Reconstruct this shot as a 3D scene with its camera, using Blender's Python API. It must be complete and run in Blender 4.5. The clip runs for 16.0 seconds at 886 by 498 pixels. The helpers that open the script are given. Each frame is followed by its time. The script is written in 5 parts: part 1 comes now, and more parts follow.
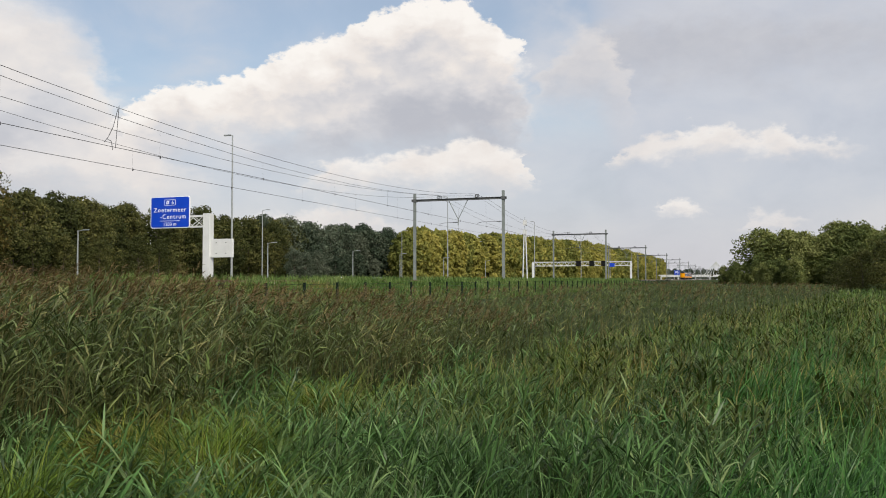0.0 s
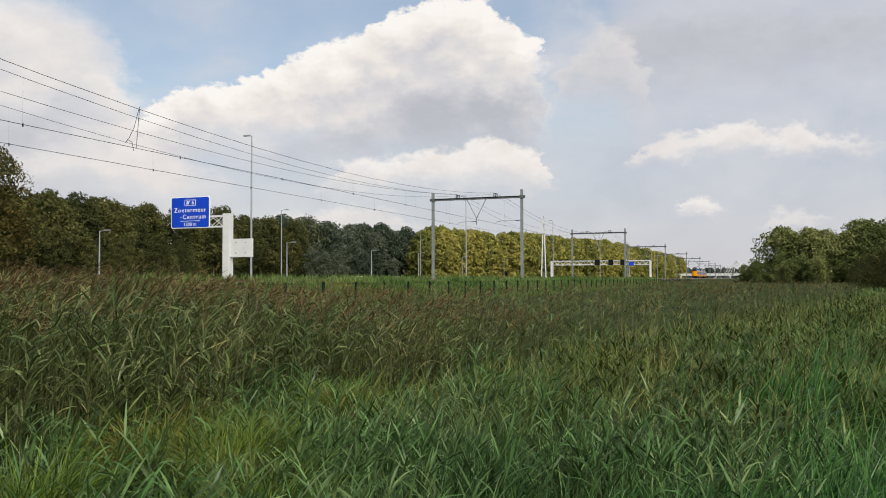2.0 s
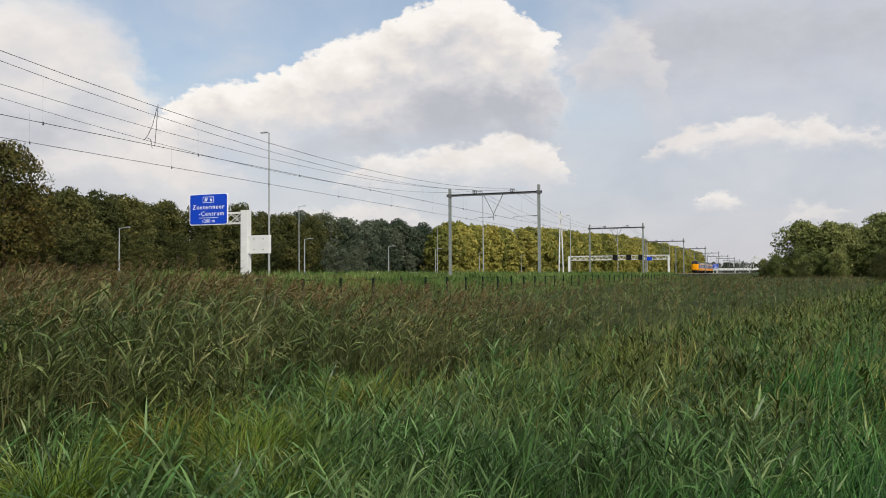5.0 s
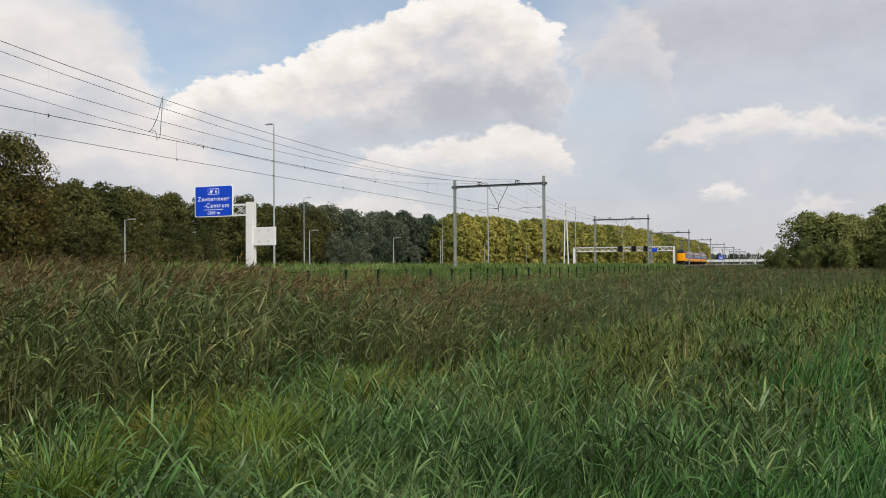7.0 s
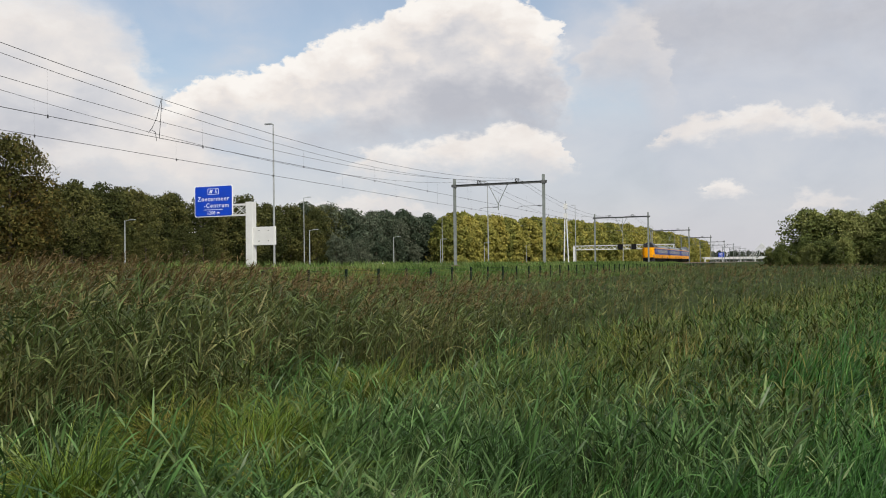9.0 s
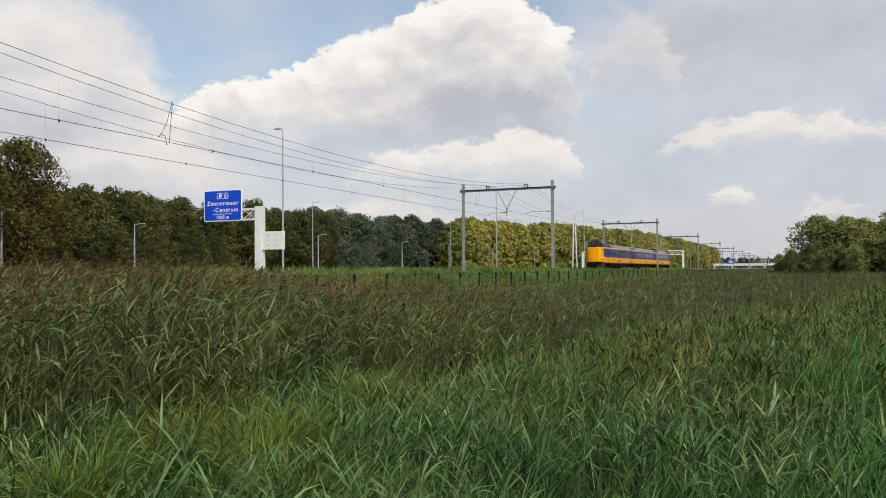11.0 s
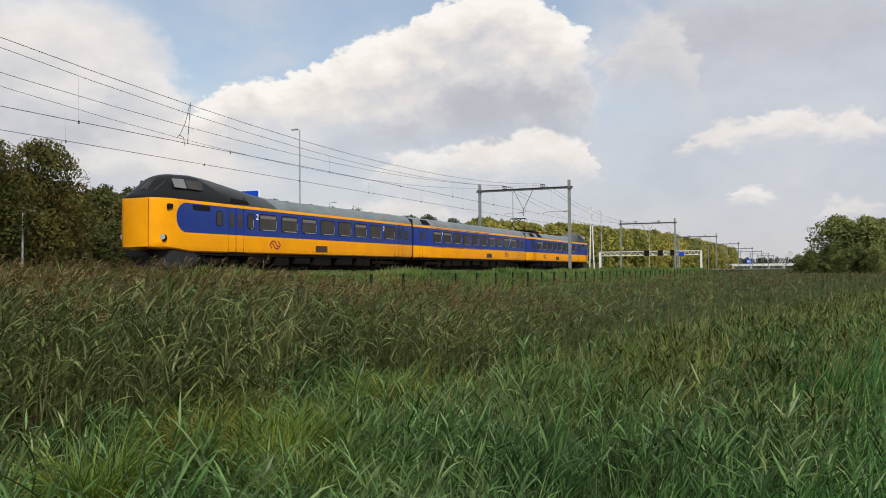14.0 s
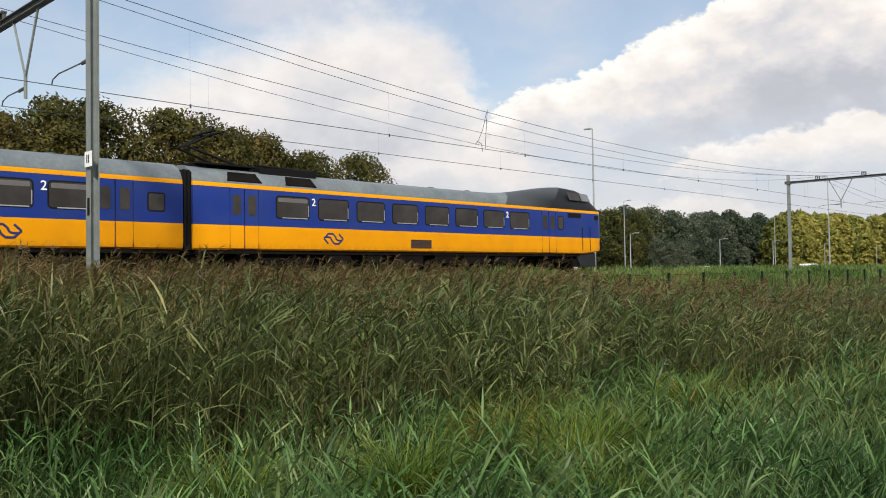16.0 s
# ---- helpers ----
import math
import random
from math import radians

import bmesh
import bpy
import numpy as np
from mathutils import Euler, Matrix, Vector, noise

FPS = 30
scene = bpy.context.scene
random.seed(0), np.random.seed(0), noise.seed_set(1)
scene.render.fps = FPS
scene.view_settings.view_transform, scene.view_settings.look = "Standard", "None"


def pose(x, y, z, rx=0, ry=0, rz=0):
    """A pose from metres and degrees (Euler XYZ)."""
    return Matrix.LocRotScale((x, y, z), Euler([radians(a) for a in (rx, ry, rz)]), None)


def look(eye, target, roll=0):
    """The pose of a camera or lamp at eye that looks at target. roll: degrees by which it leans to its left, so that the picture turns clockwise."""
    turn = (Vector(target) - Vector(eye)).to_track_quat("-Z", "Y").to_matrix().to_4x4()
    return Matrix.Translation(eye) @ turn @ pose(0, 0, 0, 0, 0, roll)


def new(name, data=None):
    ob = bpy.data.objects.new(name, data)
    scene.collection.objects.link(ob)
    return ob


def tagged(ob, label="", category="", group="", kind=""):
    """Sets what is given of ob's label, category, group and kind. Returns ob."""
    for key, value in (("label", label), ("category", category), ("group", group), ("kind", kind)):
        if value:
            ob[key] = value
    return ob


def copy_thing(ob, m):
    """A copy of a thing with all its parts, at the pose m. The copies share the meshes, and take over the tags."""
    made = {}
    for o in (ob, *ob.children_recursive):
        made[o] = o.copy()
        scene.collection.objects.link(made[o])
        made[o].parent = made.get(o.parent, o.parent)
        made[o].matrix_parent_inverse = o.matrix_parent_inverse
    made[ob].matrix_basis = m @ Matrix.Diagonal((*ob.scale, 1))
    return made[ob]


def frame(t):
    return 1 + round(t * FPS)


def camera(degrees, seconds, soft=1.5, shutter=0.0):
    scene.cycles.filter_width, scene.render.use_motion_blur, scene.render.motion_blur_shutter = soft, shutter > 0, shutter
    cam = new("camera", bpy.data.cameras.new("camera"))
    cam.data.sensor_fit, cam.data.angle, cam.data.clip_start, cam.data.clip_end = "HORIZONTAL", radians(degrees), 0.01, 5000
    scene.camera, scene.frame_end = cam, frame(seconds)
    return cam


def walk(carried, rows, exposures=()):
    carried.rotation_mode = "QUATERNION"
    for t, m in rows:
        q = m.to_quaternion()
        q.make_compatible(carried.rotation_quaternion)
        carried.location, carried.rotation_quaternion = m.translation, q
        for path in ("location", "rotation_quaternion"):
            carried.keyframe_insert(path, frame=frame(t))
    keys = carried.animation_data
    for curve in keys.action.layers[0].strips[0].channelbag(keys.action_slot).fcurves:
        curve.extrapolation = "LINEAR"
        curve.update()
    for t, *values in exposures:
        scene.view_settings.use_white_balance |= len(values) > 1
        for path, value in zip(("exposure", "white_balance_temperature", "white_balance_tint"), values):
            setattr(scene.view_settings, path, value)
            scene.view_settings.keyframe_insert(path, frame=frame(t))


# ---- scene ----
cam = camera(56.0, 16.0, soft=1.0)

PATH = [
    (0.0, 19.34, 2.12, 0.08), (0.5, 19.67, 2.21, 0.09), (1.0, 20.04, 2.19, 0.10), (1.5, 20.33, 2.15, 0.09),
    (2.0, 20.61, 2.07, 0.18), (2.5, 20.87, 1.98, 0.28), (3.0, 21.10, 1.89, 0.50), (3.5, 21.39, 1.90, 0.48),
    (4.0, 21.57, 1.91, 0.47), (6.5, 22.05, 1.36, 0.33), (7.0, 22.13, 1.20, 0.43), (7.5, 22.10, 1.05, 0.55),
    (8.0, 22.11, 1.00, 0.67), (8.5, 22.08, 1.06, 0.72), (9.0, 22.14, 1.12, 0.72), (11.5, 22.84, 1.53, 0.41),
    (12.0, 22.96, 1.53, 0.40), (12.5, 23.14, 1.54, 0.36), (13.0, 23.28, 1.53, 0.36), (13.5, 23.50, 1.49, 0.42),
    (14.0, 23.85, 1.51, 0.44), (14.5, 24.49, 1.52, 0.48), (15.0, 26.42, 1.58, 0.57), (15.5, 34.78, 1.70, 0.65),
    (15.8, 40.27, 1.76, 0.87), (16.0, 43.93, 1.70, 0.87)]
EYE = 1.65
walk(cam, [(t, pose(0, 0, EYE, 90 + p, r, y)) for t, y, p, r in PATH], [(0.0, 0.0), (14.5, 0.0), (15.3, 0.06), (16.0, 0.15)])

# ---- sky and sun ----
SUN_AZ, SUN_EL = 136.0, 38.0          # degrees clockwise from +Y, height
sd = Vector((math.sin(radians(SUN_AZ)) * math.cos(radians(SUN_EL)), math.cos(radians(SUN_AZ)) * math.cos(radians(SUN_EL)),
             math.sin(radians(SUN_EL))))
sun = new("sun", bpy.data.lights.new("sun", "SUN"))
sun.data.energy, sun.data.angle, sun.data.color = 4.0, radians(6), (1.0, 0.94, 0.83)
sun.matrix_world = look((0, 0, 60), Vector((0, 0, 60)) - sd)


class Nodes:
    """A short way to build node trees."""
    def __init__(self, tree):
        self.t = tree
        tree.nodes.clear()

    def n(self, node_type, out=0, **kw):
        node = self.t.nodes.new(node_type)
        for k, v in kw.items():
            if k == "op":
                node.operation = v
            elif k == "mode":
                node.blend_type = v
            elif k == "kind":
                node.sky_type = v
            elif k == "data":
                node.data_type = v
            elif k == "dims":
                node.noise_dimensions = v
            else:
                self.put(node, k, v)
        return node.outputs[out] if isinstance(out, (int, str)) else node

    def put(self, node, key, v):
        key = int(key[1:]) if key[0] == "i" and key[1:].isdigit() else key.replace("_", " ")
        s = node.inputs[key]
        if isinstance(v, bpy.types.NodeSocket):
            self.t.links.new(v, s)
        else:
            s.default_value = v

    def m(self, op, a, b=0.0, c=0.0):
        return self.n("ShaderNodeMath", op=op, i0=a, i1=b, i2=c)

    def mix(self, f, a, b, mode="MIX"):
        node = self.t.nodes.new("ShaderNodeMix")
        node.data_type, node.blend_type = "RGBA", mode
        for i, v in ((0, f), (6, a), (7, b)):
            self.put(node, "i%d" % i, v if isinstance(v, bpy.types.NodeSocket) or i == 0 else (*v[:3], 1))
        return node.outputs[2]

    def noise(self, vec, scale, detail=4.0, rough=0.55, dist=0.0):
        return self.n("ShaderNodeTexNoise", Vector=vec, Scale=scale, Detail=detail, Roughness=rough, Distortion=dist)

    def ramp(self, f, stops):
        node = self.t.nodes.new("ShaderNodeValToRGB")
        self.put(node, "i0", f)
        el = node.color_ramp.elements
        while len(el) < len(stops):
            el.new(0.5)
        for e, (p, c) in zip(el, stops):
            e.position, e.color = p, (*c, 1) if len(c) == 3 else c
        return node.outputs[0]

    def step(self, v, lo, hi):
        node = self.t.nodes.new("ShaderNodeMapRange")
        node.interpolation_type = "SMOOTHSTEP"
        for i, q in enumerate((v, lo, hi, 0.0, 1.0)):
            self.put(node, "i%d" % i, q)
        return node.outputs[0]


# Cumulus banks of the sky: crest lines as (bearing to the left of the track, height) in degrees
CREST_MAIN = [(13.7, 14.7), (14.1, 16.4), (15.7, 17.2), (18.0, 18.6), (21.5, 19.2), (24.3, 17.9), (26.2, 16.8), (29.3, 15.9), (31.4, 14.7), (33.1, 13.7), (35.3, 13.2), (37.5, 12.6), (39.3, 11.9), (40.4, 10.8), (40.9, 9.0)]
CREST_SECOND = [(13.2, 7.0), (13.8, 9.1), (15.3, 9.4), (16.9, 9.9), (18.4, 9.8), (20.0, 9.2), (21.5, 8.9), (23.1, 8.5), (25.4, 8.6), (27.3, 8.2), (28.5, 7.6), (29.7, 6.5)]
CREST_LOW = [(21.5, 3.9), (23.1, 4.6), (25.4, 5.2), (27.7, 5.4), (30.8, 4.8), (33.1, 4.1), (35.7, 3.4)]
CREST_WEST = [(33.8, 6.0), (35.3, 7.5), (37.5, 8.4), (40.4, 9.0), (43.1, 9.2), (46.1, 8.8), (48.4, 8.0), (50.8, 6.4)]
CREST_EAST = [(-9.5, 7.0), (-8.1, 8.0), (-5.9, 9.0), (-4.2, 9.3), (-3.5, 9.9), (-2.2, 9.8), (-0.6, 9.5), (0.6, 10.3), (1.8, 10.5), (3.5, 10.0), (5.6, 9.8), (6.9, 9.2), (7.8, 7.8)]
CREST_PUFF = [(1.1, 4.3), (1.6, 4.9), (2.8, 5.6), (3.9, 5.9), (4.7, 5.5), (5.2, 4.5)]
CREST_EAST_LOW = [(-5.0, 3.3), (-3.8, 4.2), (-2.2, 4.5), (-0.9, 4.3), (0.1, 3.2)]
CREST_RIGHT = [(-30.0, 15.0), (-6.0, 17.1), (-0.7, 17.8), (4.5, 18.3), (8.1, 18.0), (10.2, 17.0), (11.5, 16.0), (12.4, 14.5), (13.4, 12.6)]
CREST_TALL = [(37.5, 9.0), (40.5, 13.0), (42.6, 16.8), (45.5, 18.8), (49.6, 19.7), (53.4, 18.5), (56.4, 17.2), (59.4, 16.3), (62.2, 15.1), (65.7, 13.4), (67.0, 9.4), (68.9, 5.4)]
CREST_BACK = [(75.0, 6.0), (95.0, 15.0), (120.0, 11.0), (140.0, 17.0), (165.0, 12.0), (179.0, 8.0)]
# crest, softness of the edge, heights where the base is gone and where it is full, depth of its bright top, strength, brightness
CREST_SHOULDER = [(6.5, 14.0), (8.0, 16.6), (9.5, 17.4), (10.6, 16.8), (11.5, 16.0), (12.4, 14.5), (13.4, 12.6)]
BANKS = [(CREST_RIGHT, 2.6, 11.0, 15.5, 6.0, 0.80, 0.10), (CREST_SHOULDER, 1.6, 9.0, 15.0, 9.0, 0.55, 0.75), (CREST_TALL, 4.2, 2.5, 9.0, 17.0, 0.85, 0.96), (CREST_WEST, 2.0, 4.6, 7.8, 9.0, 0.75, 0.84), (CREST_MAIN, 0.5, 7.0, 11.2, 9.0, 0.97, 1.10),
         (CREST_SECOND, 0.8, 5.4, 8.0, 11.0, 0.90, 0.95), (CREST_LOW, 1.0, 2.4, 4.4, 9.0, 0.70, 0.88), (CREST_EAST, 0.7, 7.5, 9.0, 9.0, 0.80, 0.90), (CREST_PUFF, 0.6, 4.0, 5.0, 9.0, 0.80, 0.92),
         (CREST_EAST_LOW, 0.7, 2.9, 3.8, 8.0, 0.60, 0.85), (CREST_BACK, 0.8, 3.0, 9.0, 6.0, 0.9, 0.9)]


def make_world():
    w = bpy.data.worlds.new("world")
    scene.world = w
    w.use_nodes = True
    g = Nodes(w.node_tree)
    d = g.n("ShaderNodeTexCoord", "Generated")
    x, y, z = g.n("ShaderNodeSeparateXYZ", None, Vector=d).outputs
    az = g.m("MULTIPLY", g.m("ARCTAN2", g.m("MULTIPLY", x, -1.0), y), 57.29578)
    el = g.m("MULTIPLY", g.m("ARCSINE", z), 57.29578)
    sky = g.n("ShaderNodeTexSky", kind="NISHITA")
    node = sky.node
    node.sun_disc, node.sun_elevation, node.sun_rotation = False, radians(SUN_EL), radians(SUN_AZ)
    node.air_density, node.dust_density = 1.2, 1.5
    base = g.mix(1.0, sky, (0.13, 0.13, 0.13), "MULTIPLY")
    p = g.n("ShaderNodeCombineXYZ", X=az, Y=g.m("MULTIPLY", el, 1.6), Z=0.0)
    big = g.noise(p, 0.045, 5, 0.5, 0.3)
    mid = g.noise(p, 0.13, 6, 0.55, 0.4)
    # billows: warped bearings give the crests their cauliflower outline
    w1 = g.n("ShaderNodeSeparateColor", None, Color=g.n("ShaderNodeTexNoise", "Color", Vector=p, Scale=0.30, Detail=2.0, Roughness=0.5))
    w2 = g.n("ShaderNodeSeparateColor", None, Color=g.n("ShaderNodeTexNoise", "Color", Vector=p, Scale=0.85, Detail=5.0, Roughness=0.6))
    waz = g.m("ADD", az, g.m("ADD", g.m("MULTIPLY", g.m("SUBTRACT", w1.outputs[0], 0.5), 3.2), g.m("MULTIPLY", g.m("SUBTRACT", w2.outputs[0], 0.5), 2.4)))
    wel = g.m("ADD", el, g.m("ADD", g.m("MULTIPLY", g.m("SUBTRACT", w1.outputs[1], 0.5), 1.8), g.m("MULTIPLY", g.m("SUBTRACT", w2.outputs[1], 0.5), 2.0)))
    fine = g.noise(p, 0.75, 7, 0.62, 0.6)
    billow = g.n("ShaderNodeTexVoronoi", "Distance", Vector=g.n("ShaderNodeCombineXYZ", X=waz, Y=g.m("MULTIPLY", wel, 1.5), Z=0.0), Scale=0.5)
    soft = g.noise(p, 0.22, 4, 0.5, 0.3)
    # thin layer: blue gaps high up, pale grey low down
    veil = g.step(g.m("ADD", big, g.m("MULTIPLY", mid, 0.5)), 0.60, 0.92)
    veil = g.m("MULTIPLY_ADD", veil, 0.50, 0.34)
    veil = g.m("MAXIMUM", veil, g.m("MULTIPLY", g.step(el, 15.0, 8.0), 0.86))
    veil = g.m("MAXIMUM", veil, g.m("MULTIPLY", g.step(az, 12.0, 7.0), 0.90))
    veil = g.m("MULTIPLY", veil, g.m("SUBTRACT", 1.0, g.m("MULTIPLY", g.m("MULTIPLY", g.step(az, 57.0, 64.0), g.step(el, 3.0, 7.0)), 0.45)))
    grey = g.ramp(g.m("ADD", g.m("MULTIPLY", big, 0.45), g.m("MULTIPLY", mid, 0.55)), [(0.28, (0.47, 0.50, 0.57)), (0.45, (0.58, 0.60, 0.665)), (0.60, (0.665, 0.665, 0.70)), (0.75, (0.76, 0.735, 0.73))])
    col = g.mix(veil, base, grey)
    for crest, edge, f0, f1, bright, strength, white in BANKS:
        a0, a1 = crest[0][0], crest[-1][0]
        k = g.m("DIVIDE", g.m("SUBTRACT", waz, a0), a1 - a0)
        top = g.m("MULTIPLY", g.ramp(k, [((a - a0) / (a1 - a0), (e / 25.0,) * 3) for a, e in crest]), 25.0)
        d = g.m("SUBTRACT", top, wel)
        ends = g.m("MULTIPLY", g.step(k, -0.03, 0.03), g.step(k, 1.03, 0.97))
        rag = g.m("ADD", wel, g.m("MULTIPLY", g.m("SUBTRACT", soft, 0.5), 0.9 * (f1 - f0)))
        c = g.m("MULTIPLY", g.m("MULTIPLY", g.step(d, 0.0, edge), g.step(rag, f0, f1)), g.m("MULTIPLY", ends, strength))
        deep = g.m("ADD", d, g.m("ADD", g.m("MULTIPLY", g.m("SUBTRACT", billow, 0.45), 2.2), g.m("MULTIPLY", g.m("SUBTRACT", soft, 0.5), 0.9 * bright)))
        lit = g.m("MULTIPLY_ADD", g.m("SUBTRACT", fine, 0.5), 0.22, g.m("MULTIPLY", g.step(deep, bright, -0.15 * bright), white))
        cloud = g.ramp(lit, [(0.0, (0.50, 0.51, 0.56)), (0.35, (0.68, 0.665, 0.68)), (0.7, (0.86, 0.80, 0.755)), (1.0, (0.98, 0.935, 0.885))])
        col = g.mix(c, col, cloud)
    haze = g.step(el, 6.0, 0.0)
    col = g.mix(g.m("MULTIPLY", haze, 0.55), col, (0.67, 0.645, 0.66))
    bg = g.n("ShaderNodeBackground", Color=col, Strength=1.0)
    g.t.links.new(bg, g.n("ShaderNodeOutputWorld", None).inputs[0])


make_world()


# ---- materials ----
def mat(name, color, rough=0.7, metal=0.0, var=0.12, scale=3.0, fine=40.0, bump=0.0, island=0.0, dark=None, spec=0.5, rnd=0.0, ior=1.45):
    """A surface with stains, grain and fine relief. island: how far each separate piece strays in tone."""
    m = bpy.data.materials.new(name)
    m.use_nodes = True
    g = Nodes(m.node_tree)
    co = g.n("ShaderNodeTexCoord", "Object")
    a, b = g.noise(co, scale, 4), g.noise(co, fine, 3)
    dk = dark or tuple(c * 0.62 for c in color)
    f = g.step(g.m("ADD", g.m("MULTIPLY", a, 0.65), g.m("MULTIPLY", b, 0.35)), 0.30, 0.70)
    lo = tuple(c + (d - c) * min(1.0, var * 4) for c, d in zip(color, dk))
    hi = tuple(min(1.0, c * (1 + var)) for c in color)
    col = g.mix(f, lo, hi)
    if island:
        r = g.n("ShaderNodeNewGeometry", "Random Per Island")
        col = g.mix(1.0, col, g.ramp(r, [(0.0, (1 - island,) * 3), (1.0, (1 + island * 0.6,) * 3)]), "MULTIPLY")
    if rnd:
        r = g.n("ShaderNodeObjectInfo", "Random")
        col = g.mix(1.0, col, g.ramp(r, [(0.0, (1 - rnd,) * 3), (1.0, (1 + rnd * 0.5, 1 + rnd * 0.4, 1.0))]), "MULTIPLY")
    bs = g.n("ShaderNodeBsdfPrincipled", None, Base_Color=col, Metallic=metal, Roughness=g.m("MULTIPLY_ADD", b, 0.15, rough - 0.07))
    bs.inputs["Specular IOR Level"].default_value = spec
    bs.inputs["IOR"].default_value = ior
    if bump:
        nb = g.n("ShaderNodeBump", Strength=bump, Distance=0.02, Height=b)
        g.t.links.new(nb, bs.inputs["Normal"])
    g.t.links.new(bs.outputs[0], g.n("ShaderNodeOutputMaterial", None).inputs[0])
    return m


def leaf_mat(name, tones, rough=0.55, thin=0.17, spread=0.35, spot=0.35, rnd=0.0, spec=0.14):
    """Leaves and blades: the tone strays from blade to blade and from patch to patch; some light comes through."""
    m = bpy.data.materials.new(name)
    m.use_nodes = True
    g = Nodes(m.node_tree)
    co = g.n("ShaderNodeNewGeometry", "Position")
    r = g.n("ShaderNodeNewGeometry", "Random Per Island")
    patch = g.noise(co, spot, 3)
    f = g.m("ADD", g.m("MULTIPLY_ADD", r, 0.5, 0.24), g.m("MULTIPLY", g.m("SUBTRACT", patch, 0.5), 2.0))
    if rnd:
        f = g.m("ADD", f, g.m("MULTIPLY", g.m("SUBTRACT", g.n("ShaderNodeObjectInfo", "Random"), 0.5), rnd))
    k = len(tones) - 1
    col = g.ramp(f, [(0.12 + 0.76 * i / k, c) for i, c in enumerate(tones)])
    val = g.n("ShaderNodeTexWhiteNoise", 0, Vector=g.n("ShaderNodeCombineXYZ", X=r, Y=r, Z=0.3))
    col = g.mix(1.0, col, g.ramp(val, [(0.0, (1 - spread,) * 3), (1.0, (1 + spread * 1.1,) * 3)]), "MULTIPLY")
    grain = g.noise(co, 22.0, 2)
    col = g.mix(g.m("MULTIPLY", grain, 0.35), col, tuple(c * 0.6 for c in tones[0]))
    bs = g.n("ShaderNodeBsdfPrincipled", None, Base_Color=col, Roughness=rough)
    bs.inputs["Specular IOR Level"].default_value = spec
    tr = g.n("ShaderNodeBsdfTranslucent", Color=g.mix(1.0, col, (1.15, 1.1, 0.6), "MULTIPLY"))
    sh = g.n("ShaderNodeMixShader", i0=thin, i1=bs.outputs[0], i2=tr)
    g.t.links.new(sh, g.n("ShaderNodeOutputMaterial", None).inputs[0])
    return m


M = {}
M["soil"] = mat("soil", (0.040, 0.056, 0.018), 0.95, var=0.25, scale=0.12, fine=2.0, bump=0.6, dark=(0.020, 0.026, 0.010), spec=0.03)
M["ballast"] = mat("ballast", (0.20, 0.17, 0.14), 0.95, var=0.25, scale=0.6, fine=18.0, bump=1.0)
M["sleeper"] = mat("sleeper", (0.30, 0.29, 0.27), 0.9, scale=2.0)
M["rail"] = mat("rail", (0.16, 0.10, 0.07), 0.6, 0.4, scale=1.0)
M["asphalt"] = mat("asphalt", (0.06, 0.06, 0.062), 0.9, scale=0.3, fine=30.0, bump=0.3)
M["galv"] = mat("galvanised_steel", (0.21, 0.235, 0.225), 0.6, 0.15, var=0.15, scale=1.3, fine=25.0, bump=0.1)
M["galv_dark"] = mat("weathered_steel", (0.11, 0.115, 0.115), 0.65, 0.15, var=0.2, scale=1.3, fine=25.0)
M["wire"] = mat("wire", (0.085, 0.085, 0.09), 0.5, 0.6, var=0.05)
M["white_steel"] = mat("white_steel", (0.62, 0.63, 0.62), 0.5, 0.0, var=0.06, scale=0.8, fine=15.0)
M["lamp_steel"] = mat("lamp_steel", (0.34, 0.36, 0.36), 0.5, 0.3, var=0.08)
M["sign_blue"] = mat("sign_blue", (0.006, 0.055, 0.50), 0.35, var=0.05, scale=0.7)
M["sign_white"] = mat("sign_white", (0.82, 0.83, 0.84), 0.4, var=0.03)
M["fence_green"] = mat("fence_green", (0.008, 0.016, 0.010), 0.85, var=0.1, spec=0.2)
M["mesh_green"] = mat("mesh_green", (0.02, 0.05, 0.03), 0.6, var=0.1)
M["yellow"] = mat("train_yellow", (0.80, 0.36, 0.012), 0.33, var=0.05, scale=0.5, fine=9.0)
M["blue"] = mat("train_blue", (0.018, 0.045, 0.22), 0.3, var=0.08, scale=0.5, fine=9.0)
M["grey_roof"] = mat("train_roof", (0.13, 0.155, 0.17), 0.6, var=0.18, scale=0.6, fine=6.0)
M["black"] = mat("black_rubber", (0.009, 0.009, 0.010), 0.7, var=0.1, spec=0.15)
M["under"] = mat("brake_dust", (0.009, 0.0075, 0.0065), 0.85, var=0.25, scale=1.5, spec=0.08)
M["apron"] = mat("apron_grey", (0.026, 0.027, 0.031), 0.6, var=0.1, spec=0.15)
M["glass"] = mat("tinted_glass", (0.050, 0.047, 0.045), 0.12, var=0.2, scale=0.7, fine=2.0, ior=1.16)
M["cab_glass"] = mat("cab_glass", (0.15, 0.16, 0.165), 0.12, var=0.15, scale=0.9, fine=3.0, spec=0.5)
M["cream"] = mat("pale_blind", (0.13, 0.125, 0.12), 0.5, var=0.08)
M["alu"] = mat("aluminium_strip", (0.6, 0.6, 0.6), 0.35, 0.8, var=0.05)
M["logo_red"] = mat("logo_red", (0.20, 0.018, 0.03), 0.4, var=0.02)
M["logo"] = mat("logo_blue", (0.02, 0.025, 0.12), 0.4, var=0.02)
M["grille"] = mat("grille_brown", (0.06, 0.035, 0.025), 0.7, var=0.1)
